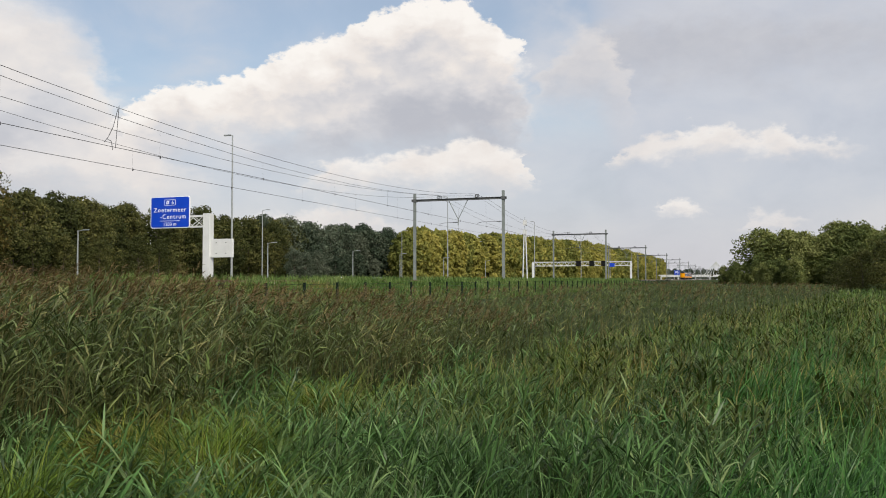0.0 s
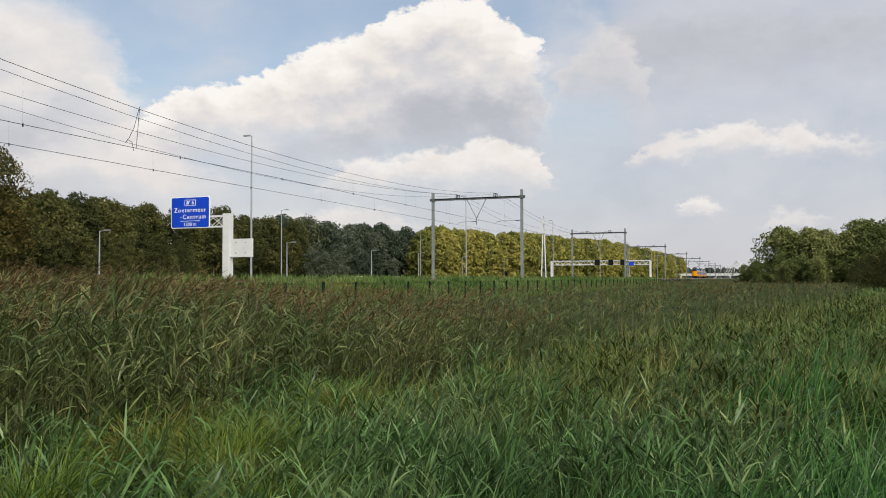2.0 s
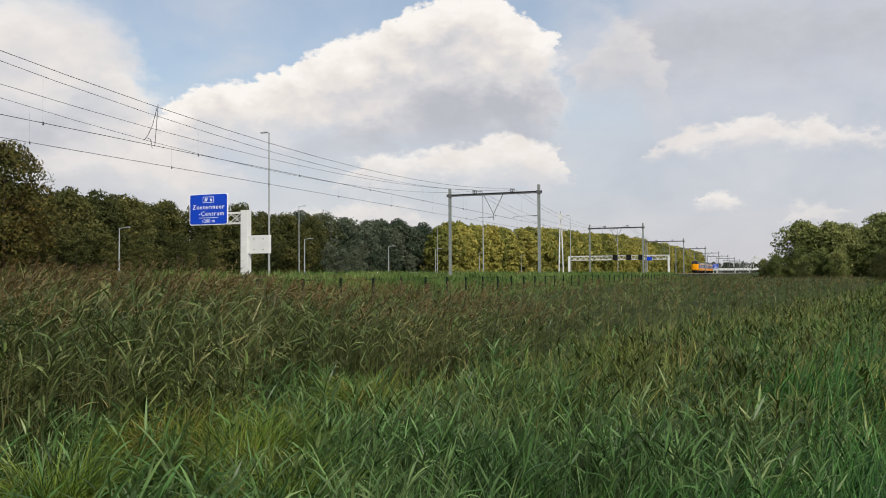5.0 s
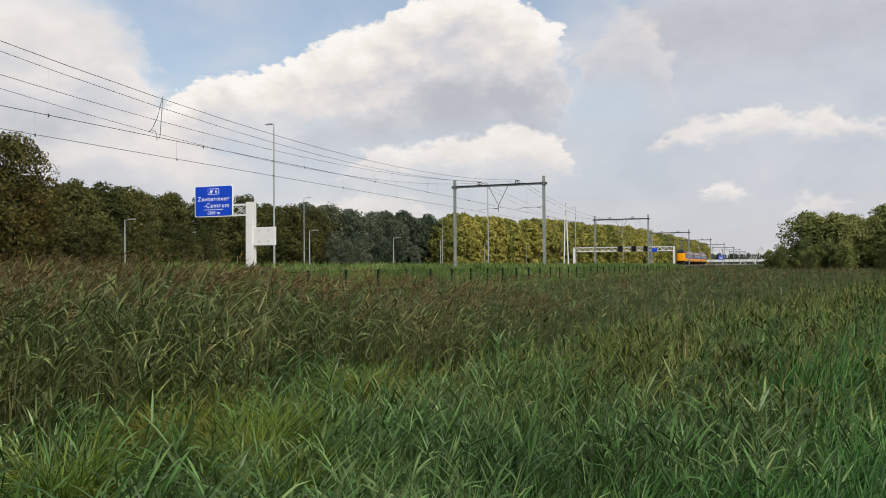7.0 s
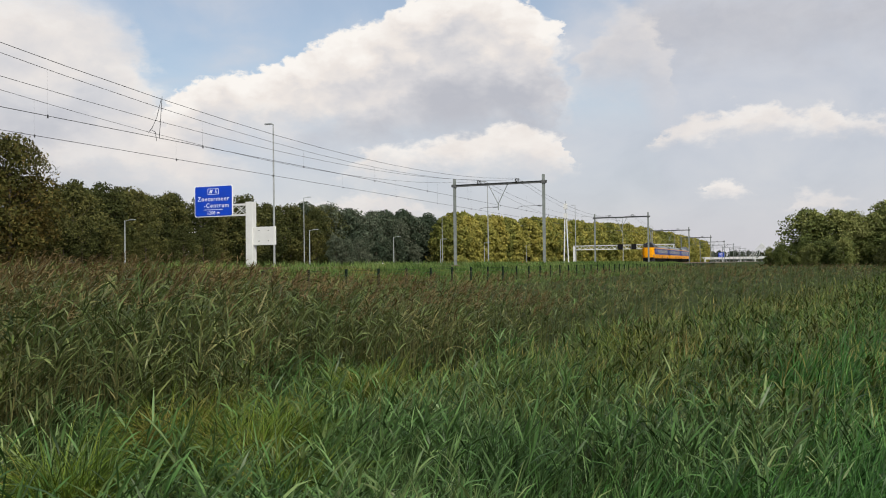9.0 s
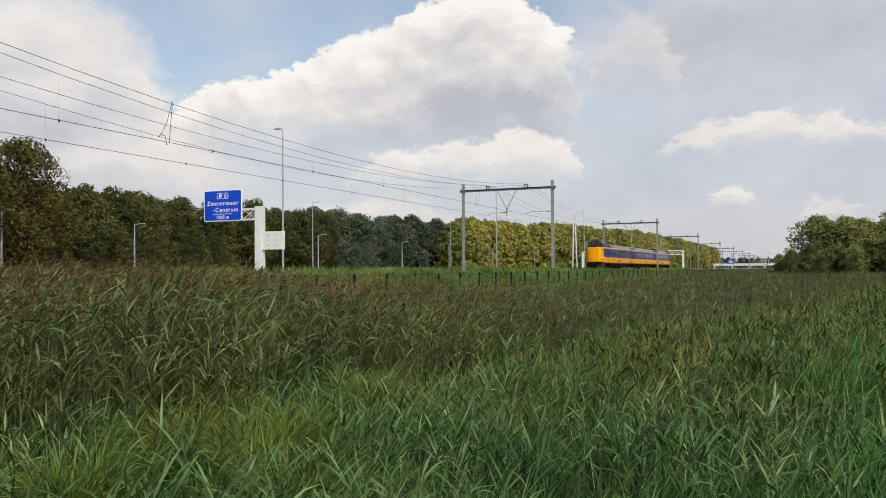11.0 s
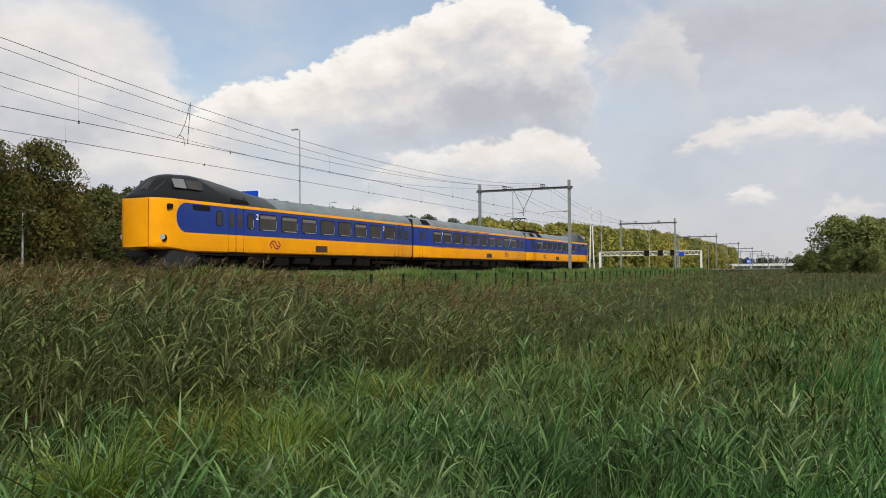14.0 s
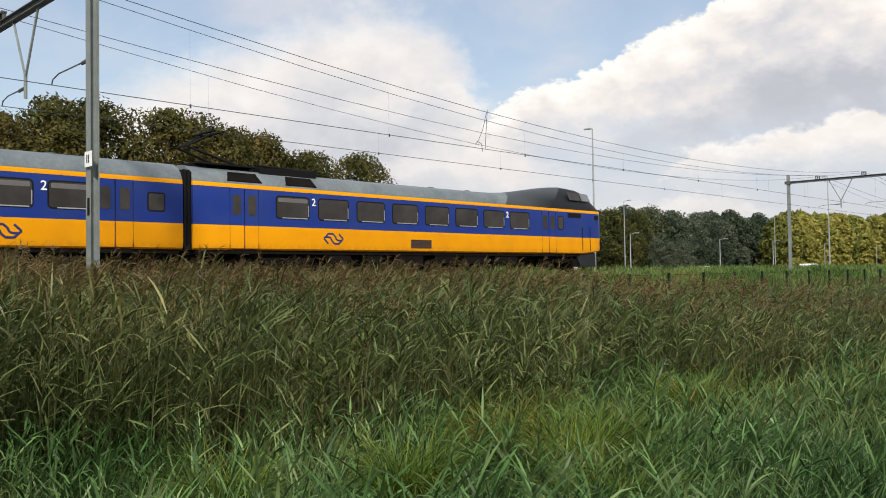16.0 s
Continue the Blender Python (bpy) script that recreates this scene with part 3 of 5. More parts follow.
def make_exit_sign():
    s = thing("exit_sign", pose(-54.1, 77.0, 1.0), "blue motorway exit sign on a white cantilever post", "road sign")
    bm = bmesh.new()
    box(bm, -0.42, 0.42, -0.42, 0.42, -0.5, 7.9, bevel=0.03)
    part("post", bm, "white_steel", s)
    bm = bmesh.new()
    for z in (6.5, 7.65):
        for y in (-0.3, 0.3):
            box(bm, -6.6, -0.4, y - 0.07, y + 0.07, z - 0.08, z + 0.08)
    for k in range(2):
        for y in (-0.3, 0.3):
            tube(bm, (-0.4 - 1.6 * k, y, 6.5), (-2.0 - 1.6 * k, y, 7.65), 0.045, sides=5)
            tube(bm, (-0.4 - 1.6 * k, y, 7.65), (-2.0 - 1.6 * k, y, 6.5), 0.045, sides=5)
    part("truss_arm", bm, "white_steel", s)
    x0, x1, z0, z1 = -7.1, -2.0, 6.4, 9.85
    bm = bmesh.new()
    rounded(bm, x0 + 0.07, x1 - 0.07, z0 + 0.07, z1 - 0.07, -0.62, -0.55, 0.2)
    board = part("board", bm, "sign_blue", s, "blue sign board with white lettering")
    bm = bmesh.new()
    rounded(bm, x0 - 0.02, x1 + 0.02, z0 - 0.02, z1 + 0.02, -0.6, -0.48, 0.26)
    part("border", bm, "sign_white", board)
    bm = bmesh.new()
    cx = (x0 + x1) / 2
    rounded(bm, cx - 0.75, cx + 0.75, 8.87, 9.53, -0.636, -0.622, 0.1)
    part("panel_border", bm, "sign_white", board)
    bm = bmesh.new()
    rounded(bm, cx - 0.70, cx + 0.70, 8.92, 9.48, -0.648, -0.636, 0.08)
    part("panel", bm, "sign_blue", board)
    bm = bmesh.new()
    for dx, w in ((-0.42, 0.10), (-0.22, 0.13)):
        v = [bm.verts.new((cx + dx + q, -0.656, z)) for q, z in ((-w, 9.01), (0.03, 9.01), (0.12 + w * 0.5, 9.39), (0.02, 9.39))]
        bm.faces.new(v)
    part("exit_symbol", bm, "sign_white", board)
    face = lambda x, z: pose(x, -0.632, z, 90, 0, 0)
    text("number", "6", 0.62, pose(cx + 0.38, -0.656, 9.19, 90), board)
    text("lettering", "Zoetermeer", 0.70, face(cx, 8.37), board, space=1.24)
    text("lettering", "-Centrum", 0.70, face(cx + 0.4, 7.62), board, space=1.24)
    text("lettering", "1200 m", 0.52, face(cx, 6.8), board, space=1.1)
    make("line", board, "sign_white", (cx - 1.3, cx + 1.3, -0.632, -0.622, 7.15, 7.20))
    bm = bmesh.new()
    box(bm, 0.42, 3.2, -0.2, 0.1, 3.1, 5.1, bevel=0.03)
    cab = part("cabinet", bm, "white_steel", s, "pale grey panel on the post")
    bm = bmesh.new()
    for z in (3.5, 4.65):
        for x in (1.1, 2.3):
            box(bm, x, x + 0.16, -0.22, -0.2, z, z + 0.1)
    part("clip", bm, "galv", cab)


make_exit_sign()


def make_lamp(height, arms, reach):
    p = thing("street_lamp", pose(0, 0, 1.0), "tall slim grey motorway lamp post", "street lamp", "motorway lamps")
    bm = bmesh.new()
    tube(bm, (0, 0, -0.5), (0, 0, height), 0.14, 0.07, 8)
    part("pole", bm, "lamp_steel", p)
    for s in arms:
        bm = bmesh.new()
        tube(bm, (0, 0, height - 0.1), (s * reach, 0, height + 0.05), 0.05, sides=6)
        arm = part("arm", bm, "lamp_steel", p)
        bm = bmesh.new()
        box(bm, min(s * reach, s * (reach + 0.9)), max(s * reach, s * (reach + 0.9)), -0.16, 0.16, height - 0.02, height + 0.13, bevel=0.03)
        part("lamp_head", bm, "lamp_steel", arm)
    return p


lamp = make_lamp(17.2, (-1,), 0.2)
lamp.matrix_basis = pose(-54.1, 81.5, 1.0)
for y in (5.0, 157.0, 233.0, 309.0, 385.0, 470.0):
    copy_thing(lamp, pose(-54.1, y, 1.0))
lamp2 = make_lamp(16.2, (1,), 0.9)
lamp2.matrix_basis = pose(-99.0, 161.0, 1.0)
for y in (243.0, 325.0, 410.0):
    copy_thing(lamp2, pose(-99.0, y, 1.0))
lamp3 = make_lamp(7.4, (1,), 0.9)
lamp3.matrix_basis = pose(-84.0, 90.0, 1.0)
for x, y in ((-78.0, 64.0), (-80.0, 132.0), (-84.0, 176.0), (-82.0, 200.0), (-84.0, 240.0), (-80.0, 32.0), (-84.0, 285.0)):
    copy_thing(lamp3, pose(x, y, 1.0))


def make_gantry():
    g = thing("motorway_gantry", pose(0, 284.0, 1.0), "white steel truss gantry with signal panels over the motorway", "gantry")
    for x in (-66.5, -33.0):
        make("post", g, "white_steel", (x - 0.3, x + 0.3, -0.3, 0.3, -0.5, 6.5))
    bm = bmesh.new()
    for z in (5.4, 6.7):
        box(bm, -66.8, -32.7, -0.25, 0.25, z - 0.13, z + 0.13)
    for k in range(17):
        x = -66.5 + 2 * k
        tube(bm, (x, 0, 5.4), (x + 1, 0, 6.7), 0.1, sides=5)
        tube(bm, (x + 1, 0, 6.7), (x + 2, 0, 5.4), 0.1, sides=5)
    part("truss", bm, "white_steel", g)
    for x in (-50.5, -46.0, -42.0):
        make("signal_panel", g, "black", (x - 0.8, x + 0.8, -0.7, -0.3, 5.2, 7.0), label="black lane signal panel")
    make("sign_panel", g, "sign_blue", (-40.0, -38.3, -0.8, -0.4, 5.0, 6.2), label="blue direction panel")


make_gantry()


def make_mast():
    m = thing("radio_mast", pose(-33.2, 136.0, 1.1), "slim grey lattice radio mast with white antennas", "radio mast")
    for s in (-0.4, 0.4):
        make("leg", m, "white_steel", ((s, 0, 0), (s * 0.35, 0, 8.3), 0.10))
    bm = bmesh.new()
    for k in range(8):
        w = 0.4 - 0.03 * k
        tube(bm, (-w, 0, k), (w - 0.03, 0, k + 1), 0.03, sides=4)
    part("bracing", bm, "galv", m)
    for z in (8.0, 9.6):
        make("antenna", m, "white_steel", (-0.3, 0.3, -0.16, 0.16, z, z + 0.95), label="white antenna panel")
    make("tip", m, "galv", ((0, 0, 8.2), (0, 0, 11.0), 0.04))


make_mast()


def make_far_signs():
    s = thing("direction_sign", pose(-40.0, 640.0, 1.0), "blue motorway direction sign far down the road", "road sign")
    board = make("board", s, "sign_blue", (-3.0, 1.2, -0.1, 0.1, 4.0, 7.4), label="blue board with unreadable white lettering")
    for k in range(3):
        make("writing", board, "sign_white", (-2.3, 0.1 + 0.2 * k, -0.13, -0.1, 6.5 - 0.9 * k, 6.75 - 0.9 * k))
    for x in (-2.6, 1.2):
        make("post", s, "white_steel", (x - 0.15, x + 0.15, 0.1, 0.4, -0.5, 7.6))
    b = thing("cable_bridge", pose(-24.0, 1150.0, 1.0), "white bridge with a pointed pylon in the distance", "bridge")
    make("deck", b, "white_steel", (-75, 18, -2, 2, 4.0, 7.0))
    bm = bmesh.new()
    for k in range(9):
        tube(bm, (0, 0, 24), (-16 + 4 * k, 0, 6), 0.35, sides=4)
    part("cables", bm, "white_steel", b)
    for x in (-70, -48, -26, -8, 12):
        make("pier", b, "white_steel", (x - 0.8, x + 0.8, -1.5, 1.5, -0.6, 4.0))


make_far_signs()


# ---- vehicles ----
def make_car(m, paint, label, length=4.4, width=1.8, height=1.5, van=False):
    c = thing("car", m, label, "car")
    bm = bmesh.new()
    h, L = height, length / 2
    if van:
        prof = [(-L, 0.35), (L, 0.35), (L, 1.0), (L - 0.9, 1.15), (L - 1.5, h - 0.08), (L - 1.9, h), (-L + 0.3, h), (-L, h - 0.3)]
    else:
        prof = [(-L, 0.3), (L, 0.3), (L, 0.75), (L - 1.0, 0.92), (L - 1.9, h - 0.04), (L - 2.3, h), (-L + 1.2, h), (-L + 0.3, 0.98), (-L, 0.9)]
    rings = []
    for x, k in ((-width / 2, 0.94), (-width / 2 + 0.12, 1.0), (width / 2 - 0.12, 1.0), (width / 2, 0.94)):
        rings.append([bm.verts.new((x if z < 1.0 else x * 0.92, y * k, z * (0.98 if k < 1 else 1))) for y, z in prof])
    n = len(prof)
    for a, b in zip(rings, rings[1:]):
        for k in range(n):
            bm.faces.new((a[k], a[(k + 1) % n], b[(k + 1) % n], b[k]))
    bm.faces.new(rings[0][::-1])
    bm.faces.new(rings[-1])
    body = part("body", bm, paint, c, smooth=False)
    for s in (-1, 1):
        for y0, y1 in ((-L + 0.75, -0.1), (0.0, L - 2.0)):
            x = s * width / 2 * 0.93
            make("window", body, "glass", (min(x, x + s * 0.02), max(x, x + s * 0.02), y0, y1, h * 0.66, h * 0.92))
        for y in (-L + 0.85, L - 0.85):
            x = s * (width / 2 - 0.1)
            make("wheel", c, "black", ((x - 0.1, y, 0.33), (x + 0.1, y, 0.33), 0.33, None, 14))
    return c


van = make_car(pose(-45.0, 0, 0.6), "car_white", "white estate car driving on the motorway", 4.7, 1.8, 1.7, True)
make_car(pose(-66.0, 192.0, 0.6), "car_red", "orange-red car on the far carriageway", height=1.7, van=True)
make_car(pose(-66.0, 222.0, 0.6), "car_red", "red car on the far carriageway", height=1.7)
make_car(pose(-66.0, 275.0, 0.6), "car_white", "white car on the far carriageway", height=1.5)
make_car(pose(-66.0, 133.0, 0.6), "car_white", "white car on the far carriageway", height=1.6)
make_car(pose(-66.0, 150.0, 0.6), "car_grey", "grey car on the far carriageway", height=1.6)


# ---- train ----
NOSE, G1, G2, END = 1.0, 27.3, 54.0, 80.8
SIDE = [(1.28, 1.0), (1.36, 1.06), (1.39, 1.3), (1.39, 1.93), (1.39, 2.6), (1.385, 3.1), (1.37, 3.31), (1.345, 3.46), (1.25, 3.68), (1.05, 3.90), (0.72, 4.06), (0.35, 4.12)]


def livery(name, y0, y1, nose=None):
    """Yellow body, blue window band with round cab ends, yellow line and grey roof; grime low down and streaks from the roof."""
    m = bpy.data.materials.new(name)
    m.use_nodes = True
    g = Nodes(m.node_tree)
    co = g.n("ShaderNodeTexCoord", "Object")
    x, y, z = g.n("ShaderNodeSeparateXYZ", None, Vector=co).outputs
    def dist(v, c, h):
        return g.m("MAXIMUM", g.m("SUBTRACT", g.m("ABSOLUTE", g.m("SUBTRACT", v, c)), h), 0.0)
    r = 0.66
    dy, dz = dist(y, (y0 + y1) / 2, (y1 - y0) / 2 - r), dist(z, 2.61, 0.70 - r)
    inside = g.m("LESS_THAN", g.m("SQRT", g.m("ADD", g.m("MULTIPLY", dy, dy), g.m("MULTIPLY", dz, dz))), r)
    grain, stain = g.noise(co, 7.0, 4), g.noise(co, 0.8, 5)
    yel = g.mix(g.step(stain, 0.35, 0.75), (0.76, 0.315, 0.004), (0.68, 0.275, 0.006))
    blu = g.mix(g.step(stain, 0.35, 0.75), (0.016, 0.038, 0.215), (0.024, 0.046, 0.19))
    col = g.mix(inside, yel, blu)
    roof = g.mix(g.step(g.m("MULTIPLY_ADD", grain, 0.4, stain), 0.45, 0.95), (0.115, 0.14, 0.155), (0.19, 0.215, 0.225))
    if nose is not None:
        d = g.m("ABSOLUTE", g.m("SUBTRACT", y, nose))
        cab = g.m("LESS_THAN", g.m("MULTIPLY_ADD", g.m("SUBTRACT", z, 4.2), 1.6, d), 4.3)
        # darker towards the nose and the roof's lower edge, broken by grain
        dark_fade = g.m("MULTIPLY", g.step(g.m("MULTIPLY_ADD", grain, 1.2, d), 9.0, 5.0), g.step(z, 4.55, 3.8))
        hump = g.m("LESS_THAN", g.m("MULTIPLY_ADD", g.m("SUBTRACT", z, 4.2), 1.2, d), 8.3)
        roof = g.mix(g.m("MULTIPLY", hump, 0.9), roof, (0.052, 0.057, 0.061))
        roof = g.mix(g.m("MULTIPLY", g.m("MAXIMUM", cab, dark_fade), 0.93), roof, (0.009, 0.0095, 0.011))
    col = g.mix(g.m("GREATER_THAN", z, 3.46), col, roof)
    low = g.m("MULTIPLY", g.step(z, 1.35, 1.0), g.step(grain, 0.3, 0.75))
    col = g.mix(g.m("MULTIPLY", low, 0.35), col, (0.12, 0.07, 0.03))
    bs = g.n("ShaderNodeBsdfPrincipled", None, Base_Color=col, Roughness=g.m("MULTIPLY_ADD", grain, 0.2, 0.26))
    bs.inputs["IOR"].default_value = 1.18
    g.t.links.new(bs.outputs[0], g.n("ShaderNodeOutputMaterial", None).inputs[0])
    return m


def cab_shape(d):
    """At d metres behind the nose: the width as a share, the roof's height at its ridge, the height where the side ends."""
    w = np.interp(d, [0.0, 0.05, 0.2, 0.45, 0.75, 1.05, 1.5], [0.58, 0.63, 0.74, 0.87, 0.955, 0.99, 1.0])
    top = np.interp(d, [0.0, 0.1, 0.4, 1.2, 1.7, 3.2, 4.5, 6.3, 8.0, 9.5], [3.54, 3.64, 3.84, 4.54, 4.72, 4.80, 4.72, 4.46, 4.22, 4.12])
    slim = np.interp(d, [0.0, 1.4, 3.8, 6.5, 9.5], [1.0, 0.80, 0.80, 0.92, 1.0])
    return w, top, slim


def make_body(y0, y1, nose):
    """One coach, lofted along y. nose: 'front', 'rear' or None."""
    if nose == "front":
        ys = [y0 + d for d in (0.0, 0.05, 0.12, 0.2, 0.32, 0.45, 0.6, 0.75, 0.9, 1.2, 1.5, 1.75, 2.1, 2.5, 3.2, 4.2, 5.0, 5.6, 6.3, 7.0, 7.7, 8.4, 9.2, 10.0, 10.6)] + [15.0, 20.0, y1 - 0.08, y1]
    elif nose == "rear":
        ys = [y0, y0 + 0.08, 60.0, 65.0] + [y1 - d for d in (10.6, 10.0, 9.2, 8.4, 7.7, 7.0, 6.3, 5.6, 5.0, 4.2, 3.2, 2.5, 2.1, 1.75, 1.5, 1.2, 0.9, 0.75, 0.6, 0.45, 0.32, 0.2, 0.12, 0.05, 0.0)]
    else:
        ys = [y0, y0 + 0.08, y0 + 6, y0 + 13, y0 + 20, y1 - 0.08, y1]
    bm = bmesh.new()
    rings = []
    for y in ys:
        w, top, slim = 1.0, 4.12, 1.0
        if nose:
            w, top, slim = cab_shape(y - y0 if nose == "front" else y1 - y)
        elif y in (y0, y1):
            w = 0.97
        if nose == "front" and y == y1 or nose == "rear" and y == y0:
            w = 0.97
        half = []
        for x, z in SIDE:
            if z > 3.46:
                f = (z - 3.46) / (4.12 - 3.46)
                half.append((x * w * (1 + (slim - 1) * min(1.0, f * 1.6)), 3.46 + f * (top - 3.46)))
            else:
                half.append((x * w, z + (0.22 * max(0.0, 1 - (y - y0 if nose == "front" else y1 - y) / 2.2) if nose and z < 1.31 else 0.0)))
        full = half + [(-x, z) for x, z in half[::-1]]
        rings.append([bm.verts.new((x, y, z)) for x, z in full])
    n = len(rings[0])
    for a, b in zip(rings, rings[1:]):
        for k in range(n):
            bm.faces.new((a[k], a[(k + 1) % n], b[(k + 1) % n], b[k]))
    bm.faces.new(rings[0])
    bm.faces.new(rings[-1][::-1])
    bmesh.ops.recalc_face_normals(bm, faces=bm.faces[:])
    return bm


def pane(bm, s, y0, y1, z0, z1, r=0.1, out=0.012, x=1.388, index=0):
    """A plate with round corners on the coach's side s, standing a little proud."""
    pts = []
    for cy, cz, a0 in ((y1 - r, z1 - r, 0), (y0 + r, z1 - r, 90), (y0 + r, z0 + r, 180), (y1 - r, z0 + r, 270)):
        for k in range(4):
            a = radians(a0 + 30 * k)
            pts.append((cy + r * math.cos(a), cz + r * math.sin(a)))
    xa, xb = s * (x - 0.03), s * (x + out)
    a = [bm.verts.new((xa, y, z)) for y, z in pts]
    b = [bm.verts.new((xb, y, z)) for y, z in pts]
    f = bm.faces.new(b)
    f.material_index = index
    for k in range(len(a)):
        bm.faces.new((a[k], a[(k + 1) % len(a)], b[(k + 1) % len(a)], b[k])).material_index = index


def window(body, s, y0, y1, z0=2.27, z1=3.08, r=0.11, strip=True, vent=True):
    bm = bmesh.new()
    pane(bm, s, y0 - 0.05, y1 + 0.05, z0 - 0.05, z1 + 0.05, r + 0.04, 0.006)
    w = part("window", bm, "black", body)
    bm = bmesh.new()
    pane(bm, s, y0, y1, z0, z1, r, 0.012)
    part("pane", bm, "glass", w)
    if vent:
        bm = bmesh.new()
        pane(bm, s, y0 + 0.06, y1 - 0.06, z1 - 0.2, z1 - 0.04, 0.04, 0.017)
        part("top_light", bm, "cream", w)
    if strip:
        bm = bmesh.new()
        xa, xb = sorted((s * 1.395, s * 1.408))
        box(bm, xa, xb, y0 + 0.25, y1 - 0.08, z0 - 0.02, z0 + 0.015)
        box(bm, xa, xb, y1 - 0.025, y1 + 0.005, z0 + 0.08, z1 - 0.3)
        part("sill", bm, "alu", w)


def door(body, s, yc, narrow=False):
    xa, xb = sorted((s * 1.37, s * 1.396))
    d = make("door", body, "door_line", (xa, xb, yc - 0.018, yc + 0.018, 1.02, 1.93), label="door with a dark red seam")
    make("seam", d, "black", (xa, xb, yc - 0.015, yc + 0.015, 1.95, 3.28))
    for y in (yc - 0.62, yc + 0.62):
        make("seam", d, "black", (xa, xb, y - 0.004, y + 0.004, 1.02, 3.28))
    for q in (-0.33, 0.33):
        bm = bmesh.new()
        pane(bm, s, yc + q - 0.17, yc + q + 0.17, 2.3, 3.05, 0.08, 0.012)
        part("pane", bm, "glass", d)
    bm = bmesh.new()
    xa, xb = sorted((s * 1.1, s * 1.42))
    box(bm, xa, xb, yc - 0.6, yc + 0.6, 0.86, 0.98)
    part("step", bm, "under", d)


def emblem(body, s, y, z=1.5, k=1.0, paint="logo"):
    """Two bent arrows as one plain sign."""
    bm = bmesh.new()
    strokes = [[(-0.28, -0.2), (-0.5, 0.0), (-0.28, 0.2), (-0.04, 0.2), (0.08, 0.1), (0.16, -0.04), (0.28, -0.07), (0.4, -0.06)],
               [(0.28, 0.2), (0.5, 0.0), (0.28, -0.2), (0.04, -0.2), (-0.08, -0.1), (-0.16, 0.04), (-0.28, 0.07), (-0.4, 0.06)]]
    for line in strokes:
        for a, b in zip(line, line[1:]):
            tube(bm, (s * 1.39, y + a[0] * k, z + a[1] * k), (s * 1.39, y + b[0] * k, z + b[1] * k), 0.042, sides=6)
    for v in bm.verts:
        v.co.x = s * 1.39 + (v.co.x - s * 1.39) * 0.35
    part("emblem", bm, paint, body)


def figure(body, ch, s, y, z, size=0.42):
    text("figure", ch, size, pose(s * 1.398, y, z, 90, 0, 90 if s > 0 else -90), body)


def grille(body, s, y, z0=1.08, z1=1.55, w=1.3):
    bm = bmesh.new()
    xa, xb = sorted((s * 1.37, s * 1.397))
    box(bm, xa, xb, y, y + w, z0 + 0.1, z1)
    for k in range(6):
        xc, xd = sorted((s * 1.397, s * 1.408))
        box(bm, xc, xd, y + 0.03, y + w - 0.03, z0 + 0.14 + 0.06 * k, z0 + 0.165 + 0.06 * k)
    part("grille", bm, "grille", body)


def bogie(train, y):
    bm = bmesh.new()
    for s in (-1, 1):
        box(bm, s * 1.05 - 0.08, s * 1.05 + 0.08, y - 1.9, y + 1.9, 0.5, 0.72, bevel=0.03)
        for q in (-1.25, 1.25):
            box(bm, s * 1.05 - 0.15, s * 1.05 + 0.15, y + q - 0.18, y + q + 0.18, 0.3, 0.66)
            tube(bm, (s * 1.12, y + q + 0.32, 0.6), (s * 1.12, y + q + 0.32, 0.95), 0.1)
            tube(bm, (s * 1.12, y + q - 0.32, 0.6), (s * 1.12, y + q - 0.32, 0.95), 0.1)
    box(bm, -1.0, 1.0, y - 0.35, y + 0.35, 0.45, 0.95)
    b = part("bogie", bm, "under", train)
    for q in (-1.25, 1.25):
        for s in (-1, 1):
            bm = bmesh.new()
            tube(bm, (s * 0.72 - 0.07, y + q, 0.46), (s * 0.72 + 0.07, y + q, 0.46), 0.46, sides=20)
            part("wheel", bm, "under", b)


